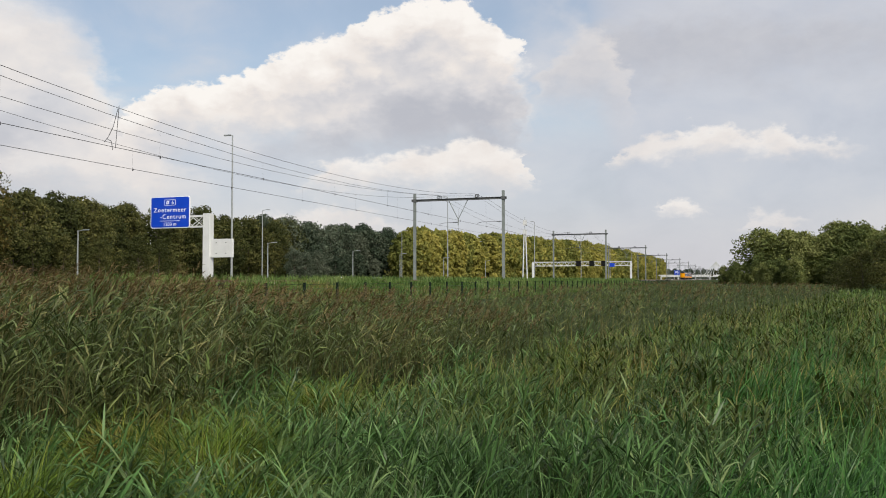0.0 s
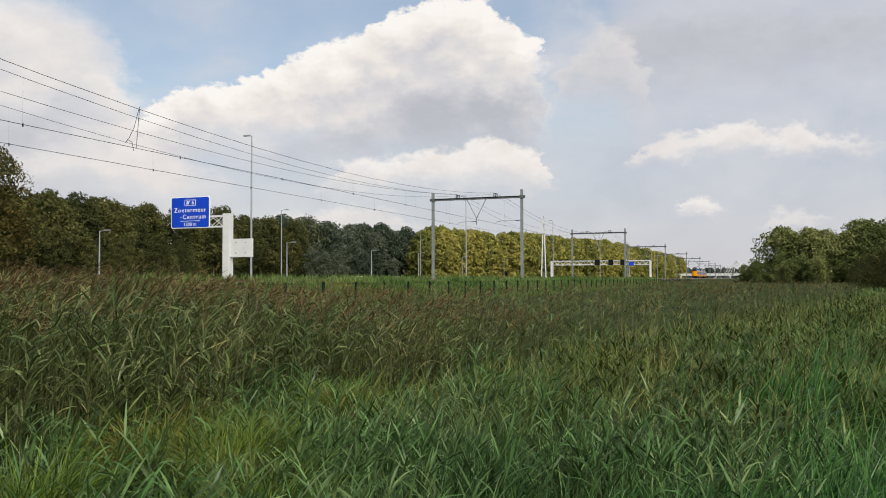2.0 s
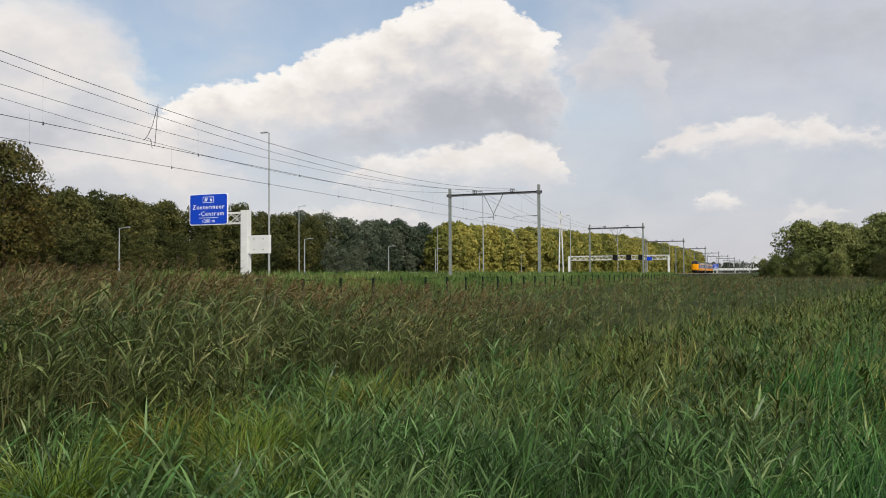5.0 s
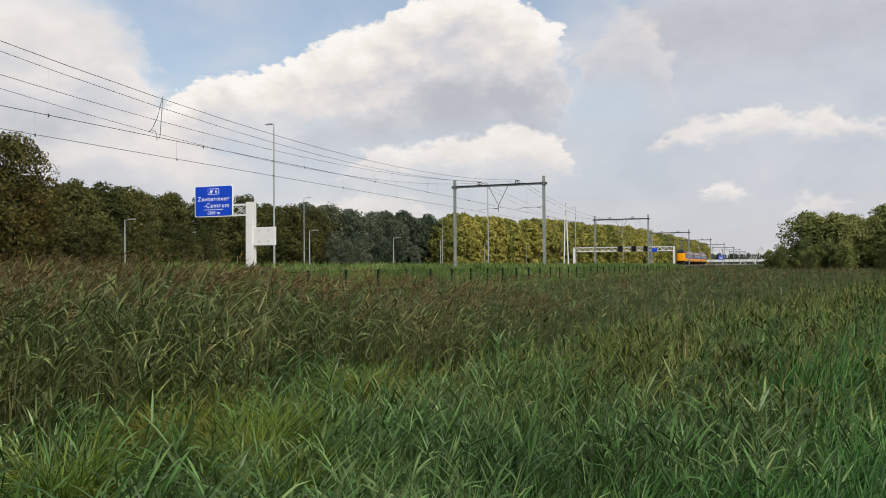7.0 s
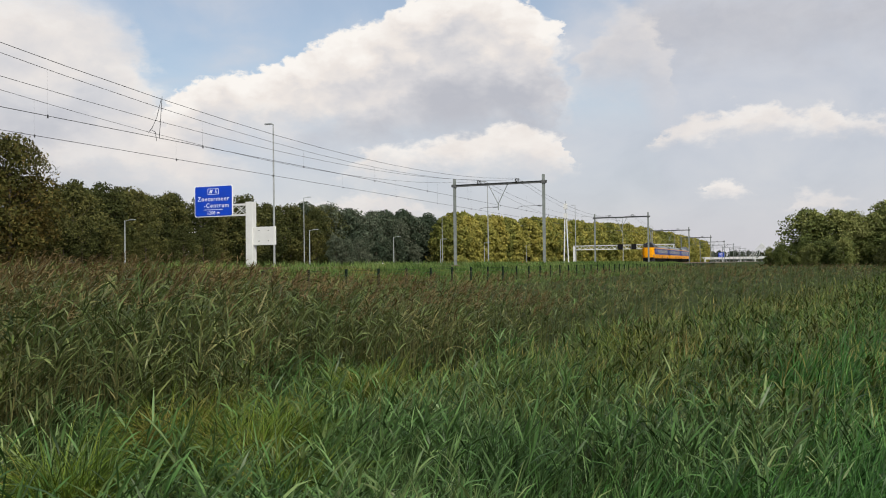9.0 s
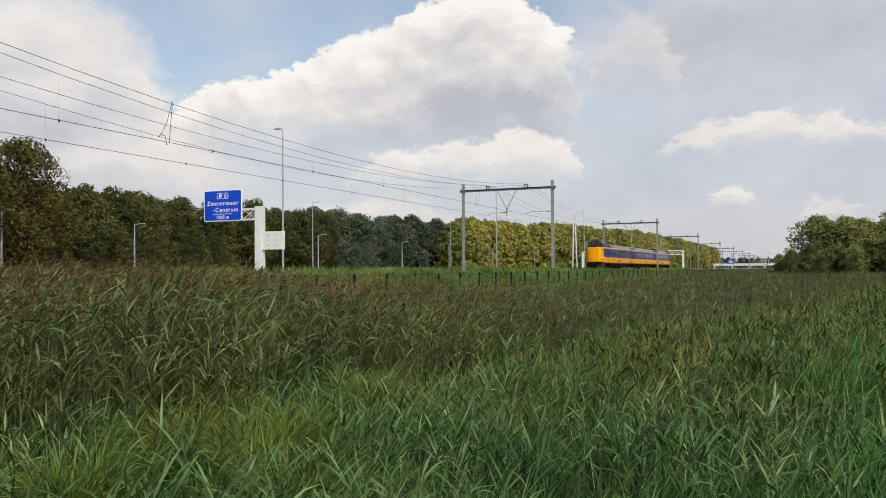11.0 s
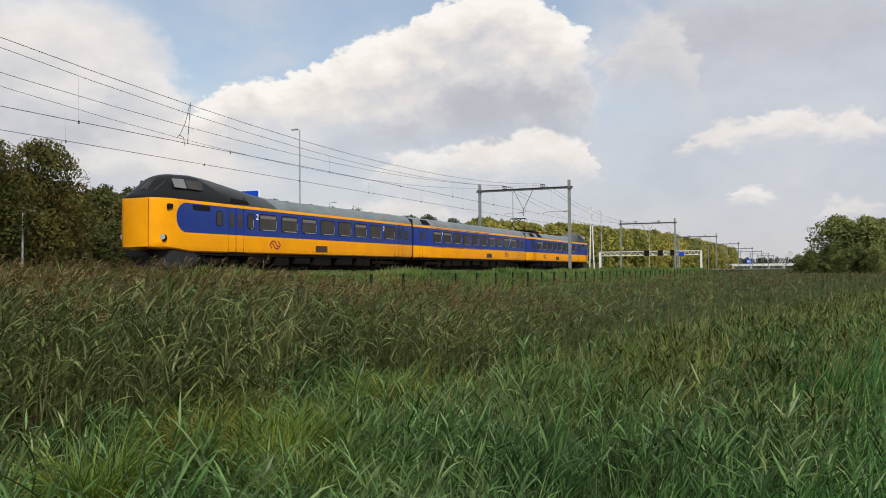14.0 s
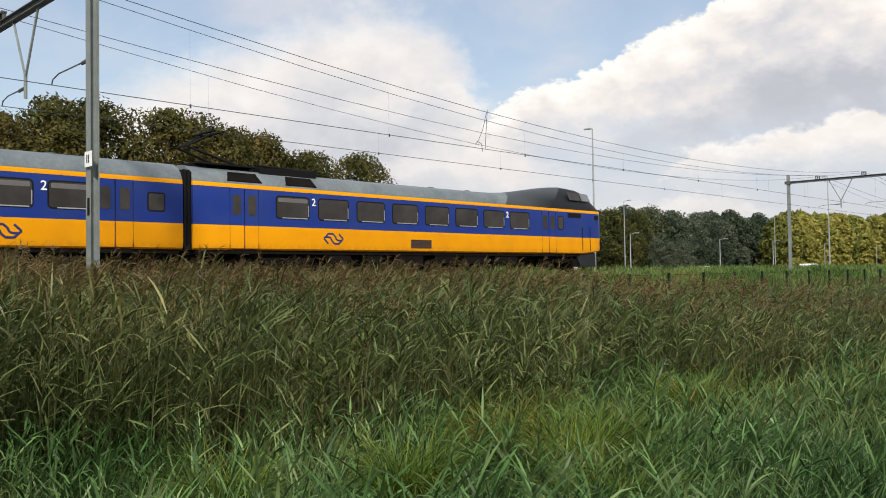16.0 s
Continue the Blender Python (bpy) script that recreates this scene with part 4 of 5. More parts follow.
def make_train():
    train = thing("train", pose(FAR, 60.5, RAIL_TOP), "yellow and blue three-coach electric intercity train", "train")
    cars = [(NOSE, G1 - 0.2, "front", livery("livery_front", 2.15, G1 + 3, NOSE)), (G1 + 0.2, G2 - 0.2, None, livery("livery_middle", G1 - 3, G2 + 3)),
            (G2 + 0.2, END, "rear", livery("livery_rear", G2 - 3, END + 0.5, END))]
    bodies = []
    for y0, y1, nose, liv in cars:
        b = part("coach", make_body(y0, y1, nose), liv, train, "yellow coach with a blue window band", smooth=True)
        mod = b.modifiers.new("edges", "EDGE_SPLIT")
        mod.split_angle = radians(40)
        bodies.append(b)
        ya, yb = y0 + (4.2 if nose == "front" else 3.6), y1 - (4.2 if nose == "rear" else 3.6)
        bogie(train, ya)
        bogie(train, yb)
        rng = random.Random(int(y0) + 5)
        y = ya + 2.6
        while y < yb - 3.4:
            L = rng.uniform(0.9, 2.2)
            bm = bmesh.new()
            box(bm, -1.2, 1.2, y, y + L, rng.uniform(0.35, 0.5), 0.99, bevel=0.04)
            part("equipment_box", bm, "under", train)
            y += L + rng.uniform(0.2, 0.9)
        bm = bmesh.new()
        box(bm, -1.25, 1.25, y0 + (2.6 if nose == "front" else 0.1), y1 - (2.6 if nose == "rear" else 0.1), 0.86, 1.0)
        box(bm, -0.62, 0.62, y0 + (2.6 if nose == "front" else 0.1), y1 - (2.6 if nose == "rear" else 0.1), 0.1, 0.86)
        part("underframe", bm, "under", train)
    front, middle, rear = bodies
    for s in (1, -1):
        for k in range(8):
            window(front, s, 8.5 + 2.03 * k, 10.02 + 2.03 * k, vent=k in (0, 1, 2, 5))
            window(rear, s, G2 + 3.73 + 2.03 * k, G2 + 5.25 + 2.03 * k, vent=k == 0)
        for k in range(10):
            window(middle, s, G1 + 3.55 + 2.04 * k, G1 + 5.08 + 2.04 * k, vent=k in (0, 1, 6, 8, 9))
        for b, y in ((front, G1 - 1.5), (middle, G2 - 1.5)):
            window(b, s, y, y + 0.56, 2.33, 2.9, 0.06, False, False)
        window(front, s, 5.0, 5.4, 2.35, 3.02, 0.1, False, False)
        window(front, s, 7.5, 7.95, 2.3, 3.05, 0.1, True, False)
        window(rear, s, END - 4.75, END - 4.3, 2.35, 3.02, 0.1, False, False)
        for b, y in ((front, 6.5), (front, 24.9), (middle, G1 + 1.6), (middle, G2 - 2.67), (rear, G2 + 2.28), (rear, G2 + 21.2)):
            door(b, s, y)
        for b, y in ((front, 9.9), (middle, G1 + 20.6), (rear, G2 + 6.5)):
            emblem(b, s, y, paint="logo_red" if b is front else "logo")
        for b, y in ((front, 14.0), (middle, G1 + 15.2), (rear, G2 + 10.9)):
            grille(b, s, y)
        for b, y, ch in ((front, 8.3, "2"), (front, 22.6, "2"), (middle, G1 + 5.33, "1"), (middle, G1 + 21.75, "2"), (rear, G2 + 5.5, "2"), (rear, G2 + 17.7, "2")):
            figure(b, ch, s, y, 2.93)
        for b, sg, y in ((front, 1, 3.25), (rear, -1, END - 2.6)):
            bm = bmesh.new()
            ya, yb = sorted((y, y + sg * 1.25))
            pane(bm, s, ya, yb, 3.0, 3.26, 0.05, 0.01)
            part("cab_louvre", bm, "black", b)
            ya, yb = sorted((y - sg * 0.5, y - sg * 0.45))
            bm = bmesh.new()
            for q in (0.0, 0.75):
                tube(bm, (s * 1.42, y - sg * 0.1 - sg * q, 1.2), (s * 1.42, y - sg * 0.1 - sg * q, 2.5), 0.02, sides=6)
            if sg < 0:
                part("grab_rail", bm, "black", b)
            else:
                bm.free()
            bm = bmesh.new()
            pane(bm, s, *sorted((y - sg * 1.72, y - sg * 1.36)), 2.96, 3.2, 0.05, 0.012)
            part("marker_lamp", bm, "black", b)
            # side panes of the raised cab
            for q0, q1 in ((1.3, 2.1), (2.2, 3.3)):
                bm = bmesh.new()
                yy = [(NOSE + q if sg > 0 else END - q) for q in (q0, q1)]
                v = [bm.verts.new(p) for p in ((s * 1.13, yy[0], 4.0), (s * 1.14, yy[1], 4.0), (s * 0.93, yy[1], 4.46), (s * 0.93, yy[0], 4.42))]
                top = bmesh.ops.extrude_face_region(bm, geom=[bm.faces.new(v)])
                for e in top["geom"]:
                    if isinstance(e, bmesh.types.BMVert):
                        e.co.x += s * 0.02
                        e.co.z += 0.02
                part("cab_window", bm, "cab_glass" if q0 < 2 else "glass", b)
    # noses
    for b, sg, y in ((front, 1, NOSE), (rear, -1, END)):
        def P(x, d, z):
            return (x, y + sg * d, z)
        bm = bmesh.new()
        for xa, xb in ((-0.95, -0.04), (0.04, 0.95)):
            v = [bm.verts.new(P(*p)) for p in ((xa * 0.76, 0.46, 3.90 - 0.11 * abs(xa)), (xb * 0.76, 0.46, 3.90 - 0.11 * abs(xb)), (xb * 0.76, 1.15, 4.49 - 0.19 * abs(xb)), (xa * 0.76, 1.15, 4.49 - 0.19 * abs(xa)))]
            w = [bm.verts.new(q.co + Vector((0, -sg * 0.01, 0.025))) for q in v]
            bm.faces.new(w)
            for k in range(4):
                bm.faces.new((v[k], v[(k + 1) % 4], w[(k + 1) % 4], w[k]))
        part("windscreen", bm, "glass", b)
        ya, yb = sorted((y - sg * 0.015, y + sg * 0.01))
        for x in (-0.76, 0.76):
            make("front_door_seam", b, "door_line", (x - 0.012, x + 0.012, ya, yb, 1.1, 3.4))
        for s in (-1, 1):
            bm = bmesh.new()
            tube(bm, P(s * 1.20, 0.52, 1.62), P(s * 1.22, 0.42, 1.62), 0.17, sides=14)
            lamp_ = part("headlight", bm, "black", b)
            bm = bmesh.new()
            tube(bm, P(s * 1.22, 0.42, 1.67), P(s * 1.235, 0.38, 1.66), 0.125, sides=14)
            part("lens", bm, "lens", lamp_)
        bm = bmesh.new()
        v = [bm.verts.new(P(*p)) for p in ((-1.25, 1.0, 1.05), (1.25, 1.0, 1.05), (1.15, 0.85, 0.28), (-1.15, 0.85, 0.28), (-1.25, 3.0, 1.05), (1.25, 3.0, 1.05), (1.2, 2.4, 0.28), (-1.2, 2.4, 0.28))]
        for f in ((0, 1, 2, 3), (4, 7, 6, 5), (0, 4, 5, 1), (3, 2, 6, 7), (0, 3, 7, 4), (1, 5, 6, 2)):
            bm.faces.new([v[i] for i in f])
        bmesh.ops.recalc_face_normals(bm, faces=bm.faces[:])
        part("snowplough", bm, "apron", b, "dark grey apron under the nose")
        bm = bmesh.new()
        box(bm, -0.25, 0.25, *sorted((y - sg * 0.35, y + sg * 0.9)), 0.75, 1.05, bevel=0.03)
        for q in range(5):
            tube(bm, P(-0.5 + 0.25 * q, 0.05, 0.95), P(-0.45 + 0.22 * q, 0.6, 0.45), 0.04, sides=6)
        part("coupler", bm, "black", b)
    # first-class lines along the middle coach
    for s in (1, -1):
        xa, xb = sorted((s * 1.386, s * 1.396))
        make("class_line", middle, "door_line", (xa, xb, G1 + 3.2, G1 + 14.6, 1.86, 1.89), label="thin dark red line")
        xa, xb = sorted((s * 1.35, s * 1.378))
        make("class_line", middle, "logo", (xa, xb, G1 + 3.2, G1 + 16.0, 3.355, 3.385), label="thin dark blue line")
    # gangways and roof kit
    for y in (G1, G2):
        bm = bmesh.new()
        for k in range(5):
            q = y - 0.2 + 0.08 * k
            box(bm, -1.22 - 0.05 * (k % 2), 1.22 + 0.05 * (k % 2), q, q + 0.08, 1.0, 3.8 + 0.05 * (k % 2))
        part("gangway_bellows", bm, "black", train)
    for b, a0, n in ((front, 12.5, 6), (middle, G1 + 4.5, 8), (rear, G2 + 5.6, 5)):
        for k in range(n):
            y = a0 + 2.55 * k
            bm = bmesh.new()
            prof = [(-0.28, 0.0), (-0.2, 0.07), (0.0, 0.1), (0.2, 0.07), (0.28, 0.0)]
            ring = [[bm.verts.new((x, y + u, 4.06 + w)) for u, w in prof] for x in (-0.4, 0.4)]
            for i in range(4):
                bm.faces.new((ring[0][i], ring[0][i + 1], ring[1][i + 1], ring[1][i]))
            bm.faces.new(ring[0][::-1])
            bm.faces.new(ring[1])
            part("roof_vent", bm, "grey_roof", b)
    for b, y in ((front, 6.2), (middle, G1 + 1.6), (rear, G2 + 1.6), (rear, G2 + 4.2)):
        for s in (-1, 1):
            bm = bmesh.new()
            v = [bm.verts.new(p) for p in ((s * 1.31, y, 3.55), (s * 1.31, y + 1.5, 3.55), (s * 1.07, y + 1.35, 3.90), (s * 1.07, y + 0.15, 3.90))]
            w = [bm.verts.new(q.co + Vector((s * 0.03, 0, 0.02))) for q in v]
            bm.faces.new(w)
            for k in range(4):
                bm.faces.new((v[k], v[(k + 1) % 4], w[(k + 1) % 4], w[k]))
            part("roof_louvre", bm, "under", b)
    pan = make("pantograph", train, "black", (-0.9, 0.9, G2 + 0.6, G2 + 3.2, 4.18, 4.24), (-0.5, 0.5, G2 + 3.4, G2 + 4.6, 4.0, 4.28),
               ((-0.5, G2 + 2.6, 4.25), (-0.35, G2 + 0.5, 4.85), 0.05), ((0.5, G2 + 2.6, 4.25), (0.35, G2 + 0.5, 4.85), 0.05),
               ((-0.35, G2 + 0.5, 4.85), (-0.3, G2 + 1.6, 5.42), 0.04), ((0.35, G2 + 0.5, 4.85), (0.3, G2 + 1.6, 5.42), 0.04),
               ((-0.35, G2 + 0.5, 4.85), (0.3, G2 + 1.6, 5.42), 0.02), ((-0.35, G2 + 0.5, 4.85), (0.35, G2 + 0.5, 4.85), 0.03), label="raised black pantograph")
    make("collector_head", pan, "black", ((-0.8, G2 + 1.4, 5.46), (0.8, G2 + 1.4, 5.46), 0.045), ((-0.8, G2 + 1.8, 5.46), (0.8, G2 + 1.8, 5.46), 0.045),
         ((-0.8, G2 + 1.6, 5.46), (-1.0, G2 + 1.6, 5.3), 0.025), ((0.8, G2 + 1.6, 5.46), (1.0, G2 + 1.6, 5.3), 0.025), ((-0.3, G2 + 1.3, 5.42), (-0.3, G2 + 1.9, 5.42), 0.04))
    make("roof_equipment", rear, "black", (-0.7, 0.7, G2 + 0.4, G2 + 1.1, 3.95, 4.2))
    make("roof_equipment", rear, "black", (-0.9, 0.9, G2 + 3.3, G2 + 6.0, 3.85, 4.24))
    for x in (-0.6, 0.6):
        make("busbar", rear, "black", ((x, G2 + 3.2, 4.34), (x, G2 + 6.4, 4.26), 0.04))
    for x in (-0.7, 0.7):
        for y in (G2 + 0.9, G2 + 2.9):
            make("insulator", pan, "under", ((x, y, 3.9), (x, y, 4.2), 0.06))
    return train


train = make_train()


# ---- trees ----
def make_tree(name, leaf, label, height, width, seed, clumps=46, per=55, size=0.42, base=0.18, group="", lean=0.0):
    """Tapered trunk with limbs, and a crown of leaf clumps with gaps."""
    rng = np.random.default_rng(seed)
    t = thing(name, pose(0, 0, 0), label, "tree", group)
    bm = bmesh.new()
    tube(bm, (0, 0, -0.3), (0, 0, height * 0.35), height * 0.018, height * 0.013, 8)
    tube(bm, (0, 0, height * 0.35), (lean, 0, height * 0.85), height * 0.013, height * 0.004, 6)
    cl = []
    for k in range(clumps):
        u = (k + 0.5) / clumps
        z = base + (1 - base) * u ** 0.85
        prof = (np.sin(np.pi * min(1, (z - base) / (1 - base) * 0.92 + 0.08)) ** 0.6)
        a = k * 2.4 + rng.uniform(-0.5, 0.5)
        r = width / 2 * prof * rng.uniform(0.45, 1.02)
        c = np.array([r * np.cos(a), r * np.sin(a), z * height - rng.uniform(0.0, 0.05) * height])
        cl.append((c, width * rng.uniform(0.13, 0.24)))
        if k % 4 == 0:
            tube(bm, (0, 0, max(0.2, z * 0.72) * height), tuple(c), height * 0.005, height * 0.0018, 5)
    part("trunk", bm, "bark", t)
    v = []
    for c, r in cl:
        d = rng.normal(size=(per, 3))
        d /= np.linalg.norm(d, axis=1)[:, None]
        d[:, 2] = np.abs(d[:, 2]) * np.where(rng.random(per) < 0.72, 1, -0.7)
        p = c + d * r * rng.uniform(0.6, 1.05, (per, 1)) * (1, 1, 0.8)
        nrm = d + rng.normal(size=(per, 3)) * 0.6
        nrm /= np.linalg.norm(nrm, axis=1)[:, None]
        a = np.cross(nrm, rng.normal(size=(per, 3)))
        a /= np.linalg.norm(a, axis=1)[:, None]
        b = np.cross(nrm, a)
        s = size * rng.uniform(0.55, 1.25, (per, 1))
        v.append(np.stack([p - a * s, p + b * s * 0.8, p + a * s * 0.9 - b * s * 0.3], 1).reshape(-1, 3))
    v = np.concatenate(v)
    raw("crown", v, np.zeros((0, 4)), np.arange(len(v)).reshape(-1, 3), leaf, parent=t)
    return t


def wood(kinds, spots, seed, grow=(0.85, 1.12)):
    rng = random.Random(seed)
    used = set()
    for x, y, z, h in spots:
        i = rng.randrange(len(kinds))
        src, ref = kinds[i]
        k = h / ref * rng.uniform(*grow)
        m = pose(x, y, z, rng.uniform(-3, 3), rng.uniform(-3, 3), rng.uniform(0, 360))
        ob = src if i not in used else copy_thing(src, m)
        used.add(i)
        ob.matrix_basis = m @ Matrix.Diagonal((k * rng.uniform(0.9, 1.15), k * rng.uniform(0.9, 1.15), k, 1))


def row(x0, y0, x1, y1, n, h0, h1, seed, deep=6.0, z=1.0):
    rng = random.Random(seed)
    return [(x0 + (x1 - x0) * (k + rng.random() * 0.6) / n + rng.uniform(-deep, deep), y0 + (y1 - y0) * (k + rng.random() * 0.6) / n + rng.uniform(-2, 2), z, h0 + (h1 - h0) * k / n) for k in range(n)]


def kinds(name, leaf, label, n, width, group, **kw):
    return [(make_tree(name, leaf, label, 15.0, width * (0.9 + 0.1 * i), 100 + 7 * i + len(name) + ord(leaf[5]), group=group, **kw), 15.0) for i in range(n)]


dark = kinds("roadside_tree", "tree_dark", "dark green broadleaf tree beside the motorway", 3, 8.5, "trees beside the motorway", base=0.06, per=105, clumps=54, size=0.30)
wood(dark, row(-96, 84, -131, 150, 22, 12.0, 15.5, 1, 4) + row(-128, 140, -130, 232, 34, 16.5, 17, 2, 4) + row(-104, 92, -136, 150, 14, 13.0, 16, 31, 3) + row(-92, 86, -122, 160, 14, 8, 8, 32, 3), 3)
blue = kinds("willow_tree", "tree_blue", "grey-green willow in the wood behind the motorway", 3, 9.5, "willows behind the motorway", base=0.05, per=105, clumps=54, size=0.36)
wood(blue, row(-112, 1345, 8, 1365, 30, 17, 15, 41, 6, 0) + row(-127, 215, -122, 330, 38, 17.5, 17.5, 4, 4) + row(-118, 200, -112, 330, 16, 9, 9, 5, 4), 6)
# the row's sunlit look comes from its leaf colour
gold = kinds("poplar_tree", "tree_gold", "yellow-green poplar, sunlit in its leaf colour, in a long row behind the motorway", 3, 8.0, "yellowing poplars", base=0.02, per=66, clumps=56, size=0.60)
wood(gold, row(-105, 264, -105, 330, 20, 17.5, 19.5, 7, 3) + row(-105, 352, -104, 640, 64, 20.5, 27, 8, 2.5) + row(-104, 640, -103, 1250, 60, 27.5, 29, 9, 3), 10, (0.95, 1.06))
autumn = kinds("oak_tree", "tree_autumn", "large dark tree with browning leaves", 3, 11.0, "browning trees beside the motorway", base=0.06, per=190, clumps=66, size=0.24)
wood(autumn, row(-77, 14, -76, 40, 8, 12.5, 17, 11, 3) + row(-78, 44, -86, 68, 6, 17, 16, 12, 3) + row(-86, 70, -90, 80, 3, 14.5, 12, 13, 2) + row(-84, -10, -84, 14, 5, 8, 10, 34, 3), 14)
green = kinds("field_tree", "tree_green", "full green tree at the edge of the field", 3, 11.0, "trees along the field", base=0.03, per=95, clumps=54, size=0.42)
wood(green, row(9, 305, 42, 300, 14, 17.2, 18.6, 15, 3, 0) + row(-4, 300, 7, 296, 5, 5.5, 8.5, 16, 1.5, 0) + row(6, 262, 18, 250, 6, 6.2, 7.6, 17, 2, 0) + row(36, 230, 26, 120, 7, 13, 9, 18, 3, 0) + row(44, 110, 50, 30, 4, 11, 11, 19, 3, 0), 20)
shrub = kinds("willow_shrub", "tree_dark", "dark bushy shrub at the edge of the field", 2, 14.0, "shrubs along the field", base=0.0, lean=0.5, per=120, size=0.34)
wood(shrub, row(16.0, 160, 19, 132, 4, 4.2, 6.0, 21, 1.2, 0) + row(21.5, 128, 26, 95, 5, 8.2, 7.4, 22, 1.0, 0), 23)


# ---- grass, reeds and weeds ----
RNG = np.random.default_rng(7)


def undergrowth():
    """Low bushes and saplings that close the foot of the woods."""
    v = []
    for x0, y0, x1, y1, n, ht, z in ((-88, -70, -84, 20, 2600, 4.5, 1.0), (-84, 15, -96, 82, 2600, 4.5, 1.0), (-98, 80, -136, 150, 3600, 5.0, 1.0), (-136, 150, -131, 235, 3000, 5.0, 1.0),
                                     (-131, 230, -124, 340, 3000, 5.0, 1.0), (-110, 258, -109, 650, 5000, 5.5, 1.0), (-109, 650, -107, 1300, 3000, 6.0, 1.0), (-6, 318, 50, 305, 2200, 5.0, 0.0), (50, 300, 46, 90, 2600, 4.0, 0.0)):
        u = RNG.random(n)
        c = np.stack([x0 + (x1 - x0) * u + RNG.normal(0, 1.6, n), y0 + (y1 - y0) * u + RNG.normal(0, 1.6, n), z + ht * RNG.random(n) ** 1.2 * (0.6 + 0.4 * np.sin(u * n * 0.02))], -1)
        a = RNG.normal(size=(n, 3))
        a /= np.linalg.norm(a, axis=1)[:, None]
        b = np.cross(a, RNG.normal(size=(n, 3)))
        b /= np.linalg.norm(b, axis=1)[:, None]
        s = RNG.uniform(0.4, 0.9, (n, 1))
        v.append(np.stack([c - a * s, c - b * s * 0.6, c + a * s, c + b * s * 0.6], 1).reshape(-1, 3))
    v = np.concatenate(v)
    tagged(raw("undergrowth", v, np.arange(len(v)).reshape(-1, 4), np.zeros((0, 3)), "tree_dark"), "dark leafy undergrowth at the foot of the woods", "bushes", kind="stuff")


undergrowth()


def scatter(n, r0, r1, a0, a1, keep=None, power=1.0):
    """Points in a fan round the origin; bearings to the left of +Y; denser near the origin as power grows."""
    r = r0 * (r1 / r0) ** RNG.random(n) if power == 1.0 else np.sqrt(r0 ** 2 + (r1 ** 2 - r0 ** 2) * RNG.random(n))
    a = np.radians(RNG.uniform(a0, a1, n))
    p = np.stack([-r * np.sin(a), r * np.cos(a)], -1)
    return p if keep is None else p[keep(p[:, 0], p[:, 1])]


def blades(p, z, h, w, bend, face=None, seg=3, lance=False, tilt=0.0):
    """Curved tapering blades, one at each point: points, quads, triangles."""
    n = len(p)
    az = RNG.uniform(0, math.tau, n) if face is None else face
    side = np.stack([-np.sin(az), np.cos(az), np.zeros(n)], -1)
    way = np.stack([np.cos(az), np.sin(az), np.zeros(n)], -1)
    tw = RNG.uniform(-0.7, 0.7, n)[:, None]
    side = side * np.cos(tw) + way * np.sin(tw)
    base = np.column_stack([p, z])
    rows = []
    for k in range(seg):
        u = k / seg
        c = base + way * (bend * h * u ** 1.8 + tilt * h * u)[:, None]
        c[:, 2] += h * (u - 0.35 * np.clip(bend, 0, 1.4) * u ** 2.6)
        wd = (w * ((0.35, 1.0, 0.78)[k] if lance else (0.75 + 0.6 * u) * (1 - u ** 3 * 0.6)) / 2)[:, None]
        rows += [c - side * wd, c + side * wd]
    tip = base + way * (bend * h + tilt * h)[:, None]
    tip[:, 2] += h * (1 - 0.35 * np.clip(bend, 0, 1.4))
    rows.append(tip)
    v = np.stack(rows, 1)
    m = 2 * seg + 1
    o = (np.arange(n) * m)[:, None]
    q = np.concatenate([o + np.array([[2 * k, 2 * k + 1, 2 * k + 3, 2 * k + 2]]) for k in range(seg - 1)])
    t = o + np.array([[2 * seg - 2, 2 * seg - 1, 2 * seg]])
    return v.reshape(-1, 3), q, t


def leafs(base, length, width, az, e0, e1, seg=3, lance=True):
    """Leaves that leave their stalk at the slope e0 and arch over to e1 (radians): points, quads, triangles."""
    n = len(base)
    way = np.stack([np.cos(az), np.sin(az), np.zeros(n)], -1)
    flat = np.stack([-np.sin(az), np.cos(az), np.zeros(n)], -1)
    tw = RNG.uniform(-0.9, 0.9, n)[:, None]
    up = np.array([0.0, 0.0, 1.0])
    c, rows = base.copy(), []
    for k in range(seg + 1):
        u = k / seg
        e = (e0 + (e1 - e0) * u)[:, None]
        if k == seg:
            rows.append(c)
            break
        side = flat * np.cos(tw) + (up * np.cos(e) - way * np.sin(e)) * np.sin(tw)
        wd = (width / 2 * (np.interp(u, [0, 0.3, 0.65, 1.0], [0.4, 1.0, 0.75, 0.0]) if lance else 1.0 - 0.55 * u))[:, None]
        rows += [c - side * wd, c + side * wd]
        em = (e0 + (e1 - e0) * (u + 0.5 / seg))[:, None]
        c = c + (way * np.cos(em) + up * np.sin(em)) * (length / seg)[:, None]
    v = np.stack(rows, 1)
    o = (np.arange(n) * (2 * seg + 1))[:, None]
    q = np.concatenate([o + np.array([[2 * k, 2 * k + 1, 2 * k + 3, 2 * k + 2]]) for k in range(seg - 1)]) if seg > 1 else np.zeros((0, 4), int)
    return v.reshape(-1, 3), q, o + np.array([[2 * seg - 2, 2 * seg - 1, 2 * seg]])


